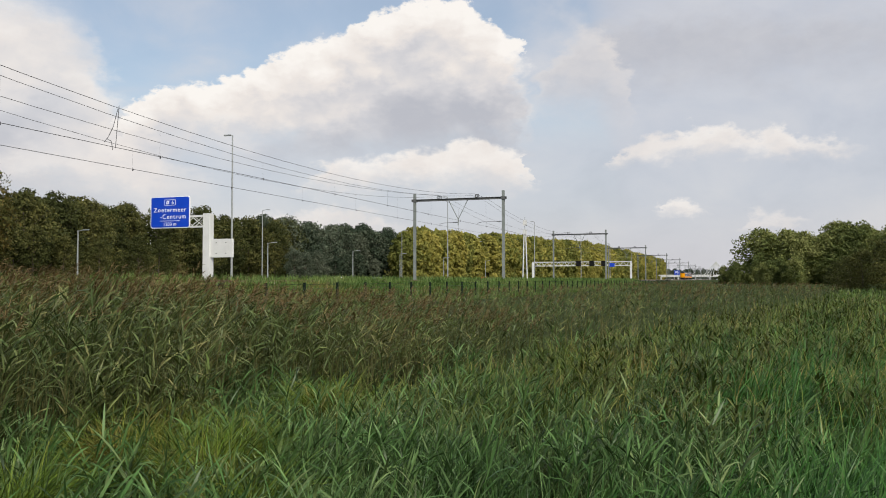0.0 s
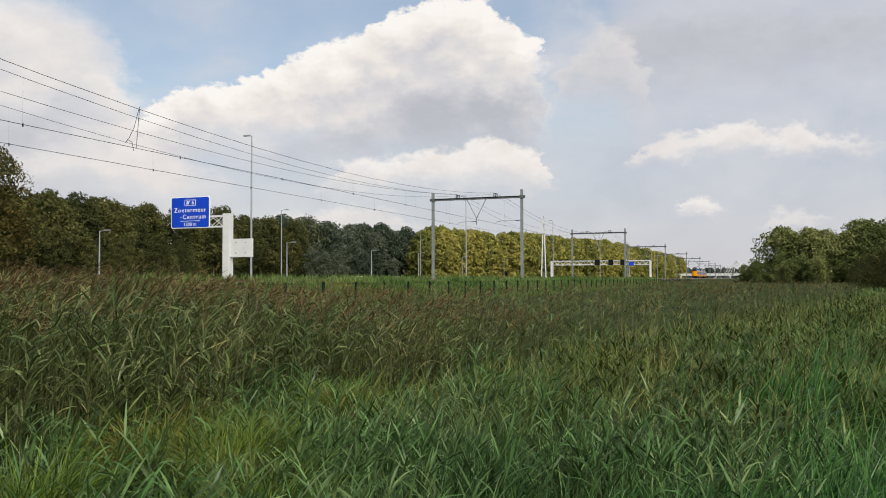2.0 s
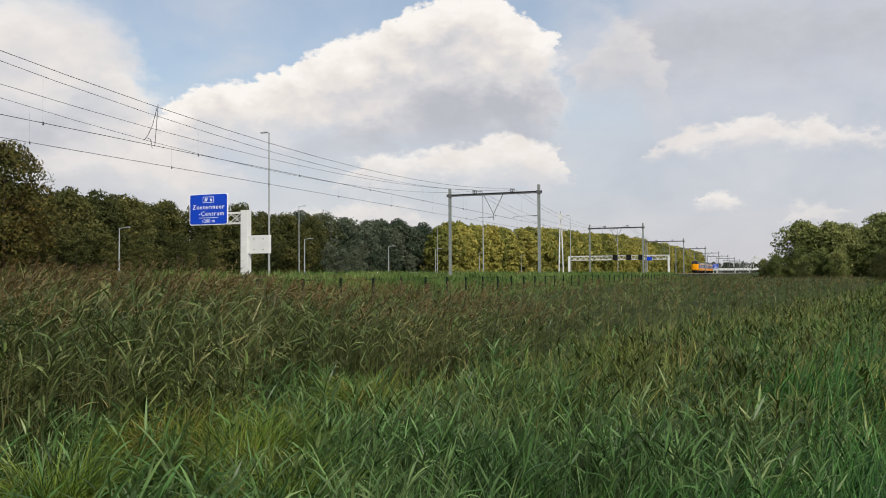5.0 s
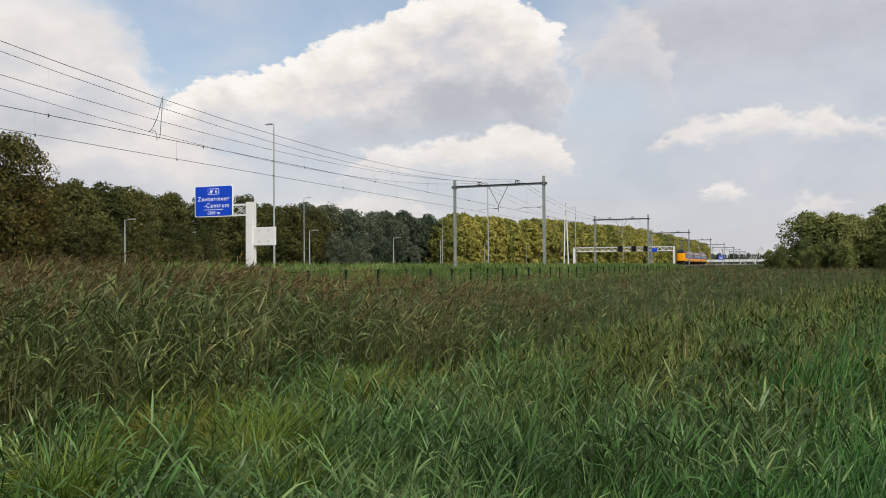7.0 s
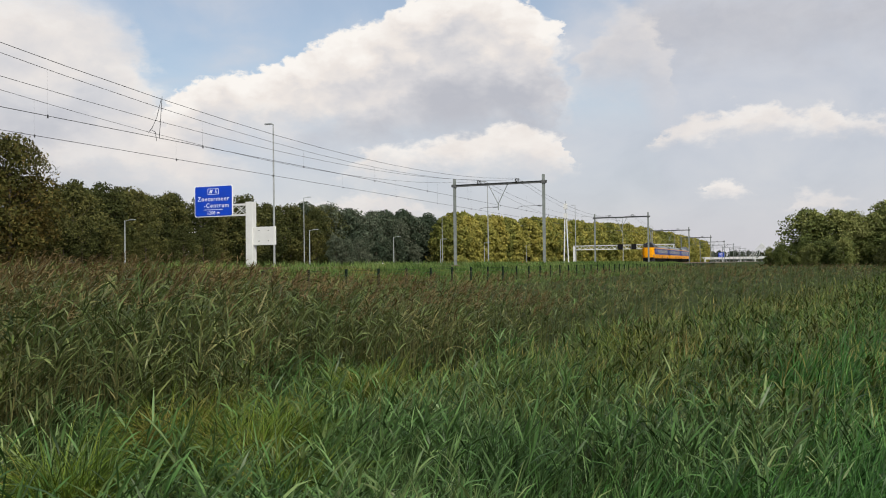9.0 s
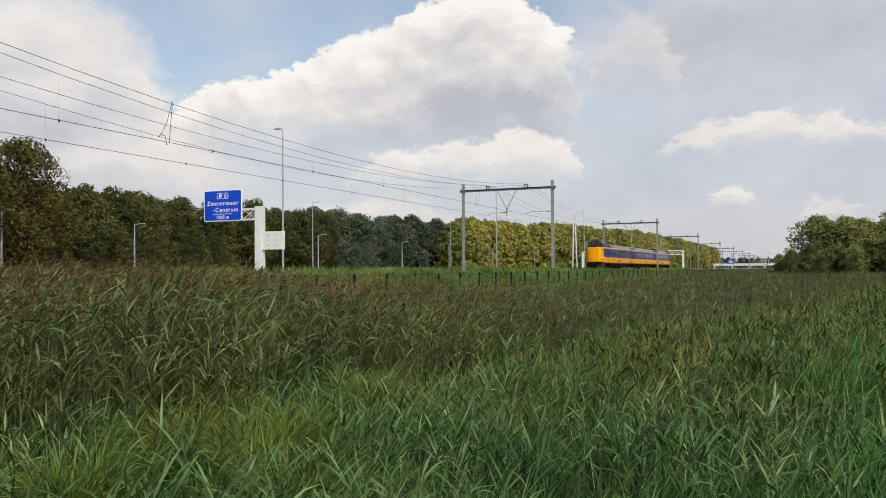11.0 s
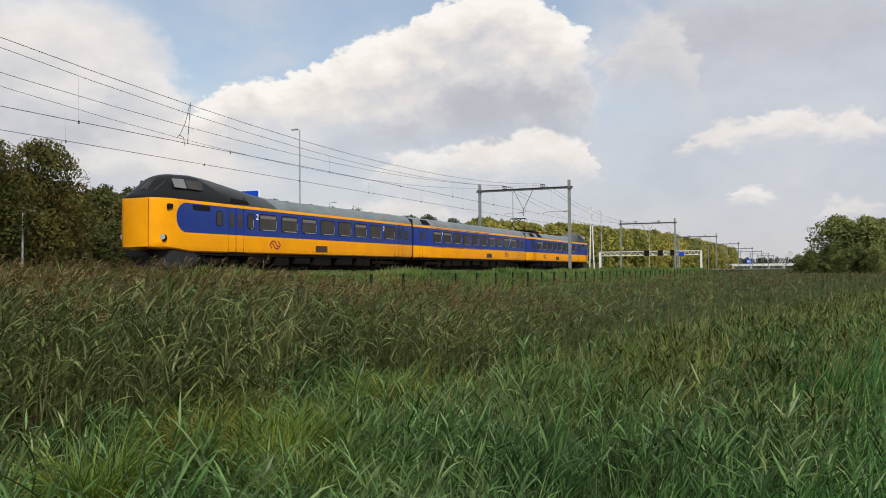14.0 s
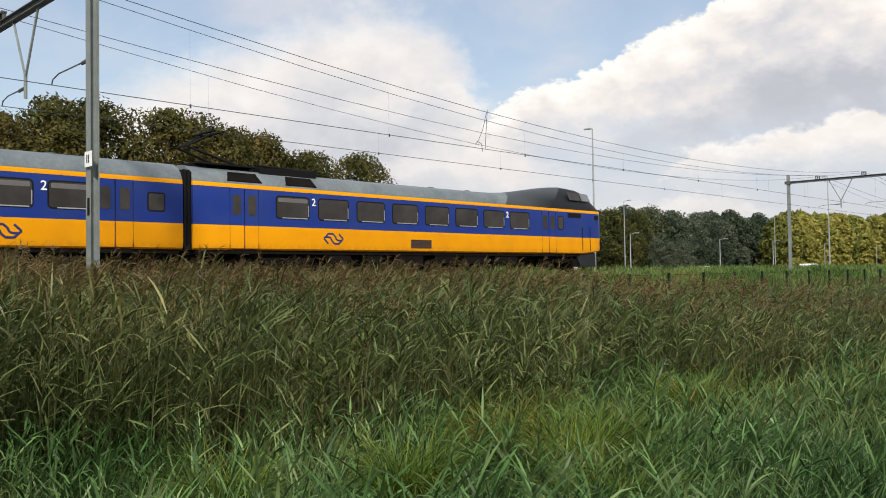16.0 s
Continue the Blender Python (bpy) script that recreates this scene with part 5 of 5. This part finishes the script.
def join(sets):
    v, q, t, i4, i3, n = [], [], [], [], [], 0
    for (a, b, c), k in sets:
        v.append(a)
        q.append(b + n)
        t.append(c + n)
        i4.append(np.full(len(b), k))
        i3.append(np.full(len(c), k))
        n += len(a)
    return np.concatenate(v), np.concatenate(q), np.concatenate(t), np.concatenate(i4 + i3)


def edge_x(y):
    """Where the reed bed begins: it opens away to the field."""
    return np.interp(y, [-12, 0, 3, 6, 8, 11, 14, 20, 32, 60, 120], [-7.0, -6.3, -5.6, -5.6, -5.4, -4.6, -3.4, -1.6, 1.5, 6.0, 14.0])


def in_reeds(x, y):
    """True inside the reed bed."""
    n = np.sin(x * 1.7 + 0.4) * np.cos(y * 1.3) * 0.6 + np.sin(x * 0.6 + y * 0.9) * 0.5
    return (x < edge_x(y) + n) & (x > -15.6) & (y < 190)


def stuff(name, sets, mats, label, category):
    v, q, t, idx = join(sets)
    return tagged(raw(name, v, q, t, mats, idx), label, category, kind="stuff")


WIND = 0.35      # the way the blades bend, radians from +X


def waves(x, y, k=1.0, o=0.0):
    """A smooth uneven field between 0 and 1."""
    return 0.5 + 0.25 * np.sin(x * 1.9 * k + o + 1.3 * np.sin(y * 1.1 * k + o)) + 0.25 * np.sin(y * 1.6 * k - 2 * o + 1.5 * np.sin(x * 0.9 * k - o))


def tufts(p, per, length, width, spread, lean, straight=0.5, fat=12.0):
    """Fountains of grass, one at each point: near ones with more segments."""
    out = []
    r0 = np.hypot(*p.T)
    for pick, seg in ((r0 < 11, 3), (r0 >= 11, 2)):
        c = np.repeat(p[pick], per, 0)
        n = len(c)
        if not n:
            continue
        a = RNG.uniform(0, math.tau, n)
        big = np.repeat(RNG.uniform(0.65, 1.2, int(pick.sum())), per)
        q = c + np.stack([np.cos(a), np.sin(a)], -1) * (spread * np.sqrt(RNG.random(n)))[:, None]
        way = np.stack([np.cos(a) + lean * math.cos(WIND), np.sin(a) + lean * math.sin(WIND)], -1)
        az = np.arctan2(way[:, 1], way[:, 0]) + RNG.normal(0, 0.35, n)
        r = np.hypot(*q.T)
        e0 = RNG.uniform(1.05, 1.5, n)
        L = RNG.uniform(*length, n) * big * (0.5 + 1.0 * waves(q[:, 0], q[:, 1], 0.8))
        out.append(leafs(np.column_stack([q, ground_z(*q.T) - 0.02]), L, RNG.uniform(*width, n) * (1 + r / fat), az, e0, e0 - RNG.uniform(0.3, 2.1, n) * (1 - straight * RNG.random(n)), seg, False))
    return out


def stalks(p, per, height, length, width, fat=20.0, seg=3, low=0.15):
    """Leafy stalks: stems and their spreading leaves."""
    n = len(p)
    gz, r = ground_z(*p.T), np.hypot(*p.T)
    h = RNG.uniform(*height, n) * (0.45 + 1.1 * waves(p[:, 0], p[:, 1], 0.9, 2.0))
    az, e0 = RNG.normal(WIND, 1.0, n), RNG.uniform(1.25, 1.55, n)
    stems = leafs(np.column_stack([p, gz]), h, 0.006 + r * 0.0003, az, e0, e0 - 0.2, 2, False)
    leaves = []
    for k in range(per):
        u = low + (1 - low) * (k + RNG.random(n)) / per
        b = np.column_stack([p + np.stack([np.cos(az), np.sin(az)], -1) * (np.cos(e0 - 0.1 * u) * h * u)[:, None], gz + np.sin(e0 - 0.1 * u) * h * u])
        s0 = RNG.uniform(0.7, 1.4, n)
        f = RNG.normal(WIND, 0.8, n) + np.where(RNG.random(n) < 0.36, math.pi, 0)
        leaves.append(leafs(b, RNG.uniform(*length, n) * (1.1 - 0.4 * abs(k / per - 0.5)), RNG.uniform(*width, n) * (1 + r / fat), f, s0, s0 - np.abs(RNG.normal(0.2, 0.6, n)), seg))
    return stems, leaves


def meadow():
    open_ = lambda x, y: ~in_reeds(x + 0.9, y) & (x > -15)
    side = lambda x, y: x > -0.9 + 0.11 * y + 0.7 * np.sin(y * 1.1) + RNG.normal(0, 0.4, len(x))
    p = scatter(15000, 3.0, 34, -26, 84, open_)
    p = p[p[:, 0] < 4 + 0.45 * p[:, 1]]
    green = side(*p.T)
    g = p[green]
    g = g[RNG.random(len(g)) < 0.35 + 0.8 * waves(g[:, 0], g[:, 1], 1.3, 4.0)]
    stuff("lush_grass", [(b, 0) for b in tufts(g, 24, (0.28, 0.62), (0.005, 0.011), 0.13, 1.0)], ["lush"], "long lush green meadow grass bending in the wind", "grass")
    g = p[~green]
    sets = [(b, 0) for b in tufts(g, 8, (0.16, 0.42), (0.004, 0.008), 0.14, 0.6)]
    k = scatter(6400, 3.0, 20, -14, 84, open_)
    k = k[~side(*k.T)]
    k = k[RNG.random(len(k)) < 0.10 + 0.9 * np.clip((waves(k[:, 0], k[:, 1], 1.0, 1.0) - 0.3) * 3, 0, 1)]
    for cx, cy, rad, _ in TUSSOCKS:
        k = k[np.hypot(k[:, 0] - cx, k[:, 1] - cy) > rad * RNG.uniform(0.7, 1.3, len(k))]
    stems, leaves = stalks(k, 9, (0.26, 0.58), (0.14, 0.30), (0.007, 0.016))
    sets += [(stems, 0)] + [(b, 0) for b in leaves]
    stuff("reed_grass", sets, ["bluegrass"], "bluish green reed grass in a dense sward", "grass")
    # yellow-green tussocks
    sets = []
    for cx, cy, rad, n in TUSSOCKS:
        n = int(n * 1.5)
        a, rr = RNG.uniform(0, math.tau, n), rad * np.sqrt(RNG.random(n)) * 0.7
        q = np.stack([cx + rr * np.cos(a), cy + rr * np.sin(a)], -1)
        e0 = 1.5 - 0.5 * rr / rad - RNG.uniform(0, 0.2, n)
        sets.append((leafs(np.column_stack([q, ground_z(*q.T)]), RNG.uniform(0.35, 0.9, n) * (0.7 + rad * 0.5), RNG.uniform(0.004, 0.009, n), a + RNG.normal(0, 1.0, n), e0, e0 - RNG.uniform(0.4, 2.0, n), 4, False), 0))
    stuff("tussock_grass", sets, ["tuft"], "yellow-green grass tussocks with straw-coloured blades", "grass")
    # the same meadow round and behind the standpoint
    p = np.concatenate([scatter(16000, 1.0, 3.2, 0, 360), scatter(26000, 3.0, 45, 84, 334)])
    p = p[p[:, 0] > -6.5]
    r, n = np.hypot(*p.T), len(p)
    stuff("meadow_grass", [(blades(p, ground_z(*p.T), RNG.uniform(0.12, 0.34, n), RNG.uniform(0.004, 0.009, n) * (1 + r / 6), RNG.uniform(0.3, 1.4, n), seg=2), 0)], ["lush"], "trodden green meadow grass", "grass")
    # rough far field, bank and verge
    p = scatter(60000, 18, 170, -26, 84, lambda x, y: open_(x, y) & (x > -15.5) & (y > 0))
    r = np.hypot(*p.T)
    f1 = (blades(p, ground_z(*p.T), RNG.uniform(0.25, 0.65, len(p)), 0.012 + r * 0.0011, RNG.uniform(0.2, 0.9, len(p)), seg=2), 0)
    q = np.stack([RNG.uniform(-22.0, -15.4, 70000), -12 + 190 * RNG.random(70000) ** 1.5], -1)
    r = np.hypot(*q.T)
    tall = 0.8 + 0.5 * np.sin(q[:, 1] * 0.55) * np.sin(q[:, 1] * 0.21 + 2)
    f2 = (blades(q, ground_z(*q.T), RNG.uniform(0.25, 0.62, len(q)) * np.clip(tall, 0.5, 1.25) * np.where(q[:, 0] > -17.2, 0.6, 1.0), 0.010 + r * 0.0007, RNG.uniform(0.1, 0.7, len(q)), seg=2), 1)
    d = np.stack([RNG.uniform(-20.8, -17.0, 26000), -14 + 90 * RNG.random(26000) ** 1.3], -1)
    near = np.clip(1.25 - d[:, 1] / 55, 0.35, 1.1) * (0.75 + 0.35 * np.sin(d[:, 1] * 0.9) * np.sin(d[:, 1] * 0.37 + 1))
    f4 = (blades(d, ground_z(*d.T), RNG.uniform(0.35, 0.95, len(d)) * near, 0.006 + np.hypot(*d.T) * 0.0005, RNG.uniform(0.15, 0.9, len(d)), RNG.normal(0.4, 1.3, len(d))), 2)
    m = scatter(34000, 8.0, 70, -22, 30, lambda x, y: ~in_reeds(x + 2.5, y) & (x < 0.5 + 0.21 * y) & (x > -5 + 0.1 * y))
    m = m[RNG.random(len(m)) < 0.25 + 0.75 * (np.sin(m[:, 0] * 1.1 + np.sin(m[:, 1] * 0.5)) * np.sin(m[:, 1] * 0.7 + 0.6) > 0.1)]
    rm = np.hypot(*m.T)
    f5 = (blades(m, ground_z(*m.T), RNG.uniform(0.35, 0.85, len(m)), 0.004 + rm * 0.00055, RNG.uniform(0.2, 1.3, len(m)), RNG.normal(0.4, 1.4, len(m))), 2)
    e = np.stack([RNG.uniform(-38.0, -31.8, 26000), -40 + 330 * RNG.random(26000) ** 1.4], -1)
    f3 = (blades(e, ground_z(*e.T), RNG.uniform(0.4, 0.95, len(e)), 0.02 + np.hypot(*e.T) * 0.0009, RNG.uniform(0.1, 0.7, len(e)), seg=2), 1)
    stuff("verge_grass", [f1, f2, f3, f4, f5], ["grass", "bank", "olive"], "rough green grass on the railway bank and the field", "grass")


TUSSOCKS = [(-4.9, 5.8, 0.42, 800), (-3.8, 5.4, 0.45, 900), (-4.6, 9.0, 0.5, 700), (-4.4, 4.2, 0.35, 450), (-5.6, 7.2, 0.35, 350), (-2.2, 13.2, 0.6, 400), (-3.0, 4.6, 0.3, 350), (-5.0, 3.0, 0.35, 350), (-4.3, 6.6, 0.3, 300)]


def reeds():
    near = np.concatenate([scatter(5200, 4.2, 16, -12, 88, in_reeds), scatter(3400, 4.2, 16, 8, 88, in_reeds, 2.0)])
    far = np.concatenate([scatter(6200, 16, 80, -16, 88, in_reeds), scatter(1700, 75, 185, -9, 14, in_reeds)])
    sets = []
    for p, per, seg, hairs in ((near, 13, 3, 20), (far, 9, 2, 11)):
        p = p[RNG.random(len(p)) < 0.3 + 0.7 * np.clip((edge_x(p[:, 1]) - p[:, 0]) / 2.0, 0, 1)]
        n = len(p)
        gz, r = ground_z(*p.T), np.hypot(*p.T)
        inside = np.clip((edge_x(p[:, 1]) - p[:, 0] + 0.3) / 2.6, 0, 1)
        east = np.clip((p[:, 0] + 6.5) / 6.0, 0, 1)
        bearing = np.degrees(np.arctan2(-p[:, 0], p[:, 1]))
        top = np.interp(bearing, [0, 15, 24, 31, 36, 45, 60, 75], [1.12, 1.14, 1.18, 1.32, 1.47, 1.56, 1.63, 1.68])
        top = top - 0.34 * (1 - inside) - 0.16 * east + RNG.normal(0, 0.09, n) + 0.16 * (waves(p[:, 0], p[:, 1], 0.6, 3.0) - 0.5)
        top -= 0.12 * np.clip((-12.0 - p[:, 0]) / 3, 0, 1)
        h = np.maximum(0.45, np.clip(top, 0.5, 2.1) - gz)
        az, e0 = RNG.normal(WIND, 0.7, n), RNG.uniform(1.40, 1.57, n)
        bow = RNG.uniform(0.02, 0.22, n)
        head = np.stack([np.cos(az), np.sin(az)], -1)

        def at(u):
            e = e0 - bow * u * 0.5
            return np.column_stack([p + head * (np.cos(e) * h * u)[:, None], gz + np.sin(e) * h * u])

        sets.append((leafs(at(0.0), h, 0.008 + r * 0.00035, az, e0, e0 - bow, 2, False), 1))
        # leaves up the stem, blown one way
        for k in range(per):
            u = 0.16 + 0.80 * (k + RNG.random(n) * 0.9) / per
            s0 = RNG.uniform(0.5, 1.35, n)
            f = RNG.normal(WIND, 0.8, n) + np.where(RNG.random(n) < 0.3, math.pi, 0)
            L = RNG.uniform(0.22, 0.46, n) * (1.1 - 0.6 * np.abs(u - 0.5)) * np.clip(h / 1.5, 0.6, 1.1)
            sets.append((leafs(at(u), L, RNG.uniform(0.007, 0.017, n) * (1 + r / 30), f, s0, s0 - np.abs(RNG.normal(0.3, 0.6, n)), seg), 0))
        # soft nodding plumes on the taller ones
        tall = (RNG.random(n) < (0.54 if seg == 3 else 0.40)) & (inside > 0.3)
        m = int(tall.sum())
        nod = RNG.normal(WIND, 0.5, m)
        for k in range(hairs):
            u = k / hairs
            b = at(1.0)[tall] + np.column_stack([np.stack([np.cos(nod), np.sin(nod)], -1) * (0.09 * u ** 1.5), np.full(m, 0.20 * u - 0.04)])
            s0 = RNG.uniform(0.3, 1.3, m)
            sets.append((leafs(b, RNG.uniform(0.08, 0.19, m) * (1.1 - 0.5 * u), (0.0026 + r[tall] * 0.00042) * RNG.uniform(0.7, 1.5, m), nod + RNG.normal(0, 0.9, m), s0, s0 - RNG.uniform(0.4, 1.4, m), 2, False), 2))
    p = scatter(9000, 4.6, 22, 0, 88, lambda x, y: in_reeds(x + 0.5, y))
    n, gz = len(p), ground_z(*p.T)
    sets.append((leafs(np.column_stack([p, gz]), np.clip(1.05 - gz, 0.5, 1.7) * RNG.uniform(0.7, 1.0, n), 0.010 + np.hypot(*p.T) * 0.0005, RNG.normal(WIND, 1.2, n), RNG.uniform(1.35, 1.57, n), RNG.uniform(1.2, 1.5, n), 2, False), 1))
    stuff("reed_bed", sets, ["reed_leaf", "reed_stem", "plume"], "dense tall reeds with brown plumes in a ditch", "reeds")


def weeds():
    """Dark leafy weeds between the grass and the reeds."""
    sets = []
    for cx, cy, rad, ht, n in ((-0.6, 10.8, 0.8, 0.7, 24), (0.9, 13.5, 1.1, 0.75, 22), (-2.2, 11.5, 0.8, 0.8, 24), (2.2, 18.0, 1.6, 0.8, 22), (3.6, 26.0, 2.2, 0.8, 24), (-5.3, 6.6, 0.6, 0.9, 20), (-6.2, 4.6, 0.5, 1.0, 20), (-1.6, 14.5, 0.9, 0.85, 24), (0.4, 17.0, 1.1, 0.9, 26), (-0.8, 20.5, 1.2, 0.9, 26), (2.6, 22.5, 1.4, 0.85, 26),
                               (1.2, 27.0, 1.6, 0.95, 28), (5.2, 32.0, 2.0, 0.9, 28), (2.4, 36.0, 2.2, 1.0, 30), (6.0, 42.0, 2.6, 1.0, 30), (-0.2, 8.4, 0.6, 0.6, 18), (1.4, 9.6, 0.7, 0.6, 18)):
        a, rr = RNG.uniform(0, math.tau, n), rad * np.sqrt(RNG.random(n))
        p = np.stack([cx + rr * np.cos(a), cy + rr * np.sin(a)], -1)
        gz = ground_z(*p.T)
        h = ht * RNG.uniform(0.6, 1.1, n)
        sets.append((blades(p, gz, h, np.full(n, 0.012), RNG.uniform(0.05, 0.25, n), a, seg=2), 1))
        for k in range(22):
            u = 0.2 + 0.8 * RNG.random(n)
            q = p + np.stack([np.cos(a), np.sin(a)], -1) * (0.15 * h * u ** 1.8)[:, None]
            sets.append((blades(q, gz + h * u, RNG.uniform(0.10, 0.22, n), RNG.uniform(0.010, 0.022, n) * (1 + cy / 50), RNG.uniform(0.6, 1.8, n), seg=2), 0))
    for cx, cy in ((-2.75, 3.05), (-2.2, 3.0), (-3.5, 3.3), (-1.2, 3.9), (-0.2, 4.3), (-3.2, 4.2)):
        n = 16
        a = RNG.uniform(0, math.tau, n)
        p = np.stack([cx + 0.1 * np.cos(a), cy + 0.1 * np.sin(a)], -1)
        sets.append((blades(p, ground_z(*p.T) + RNG.uniform(0.05, 0.3, n), RNG.uniform(0.14, 0.24, n), RNG.uniform(0.022, 0.042, n), RNG.uniform(0.2, 0.9, n), a, lance=True, tilt=RNG.uniform(0.2, 0.9, n)), 2))
    stuff("weeds", sets, ["weed", "reed_stem", "bluegrass"], "dark green leafy weeds among the grass", "weeds")


meadow()
reeds()
weeds()


# ---- what moves ----
def motions():
    walk(train, [(t, pose(FAR, y, RAIL_TOP)) for t, y in ((0.0, 487.6), (3.5, 372.8), (6.5, 274.4), (9.0, 192.5), (11.5, 110.5), (12.5, 77.7), (13.0, 61.2), (13.5, 44.7), (14.0, 28.2), (14.5, 11.6), (15.0, -5.1), (15.5, -22.0), (16.0, -39.0))])
    walk(van, [(t, pose(-45.0, 40.8 + 23.4 * (t - 12.5), 0.6)) for t in (0.0, 8.0, 16.0)])


motions()
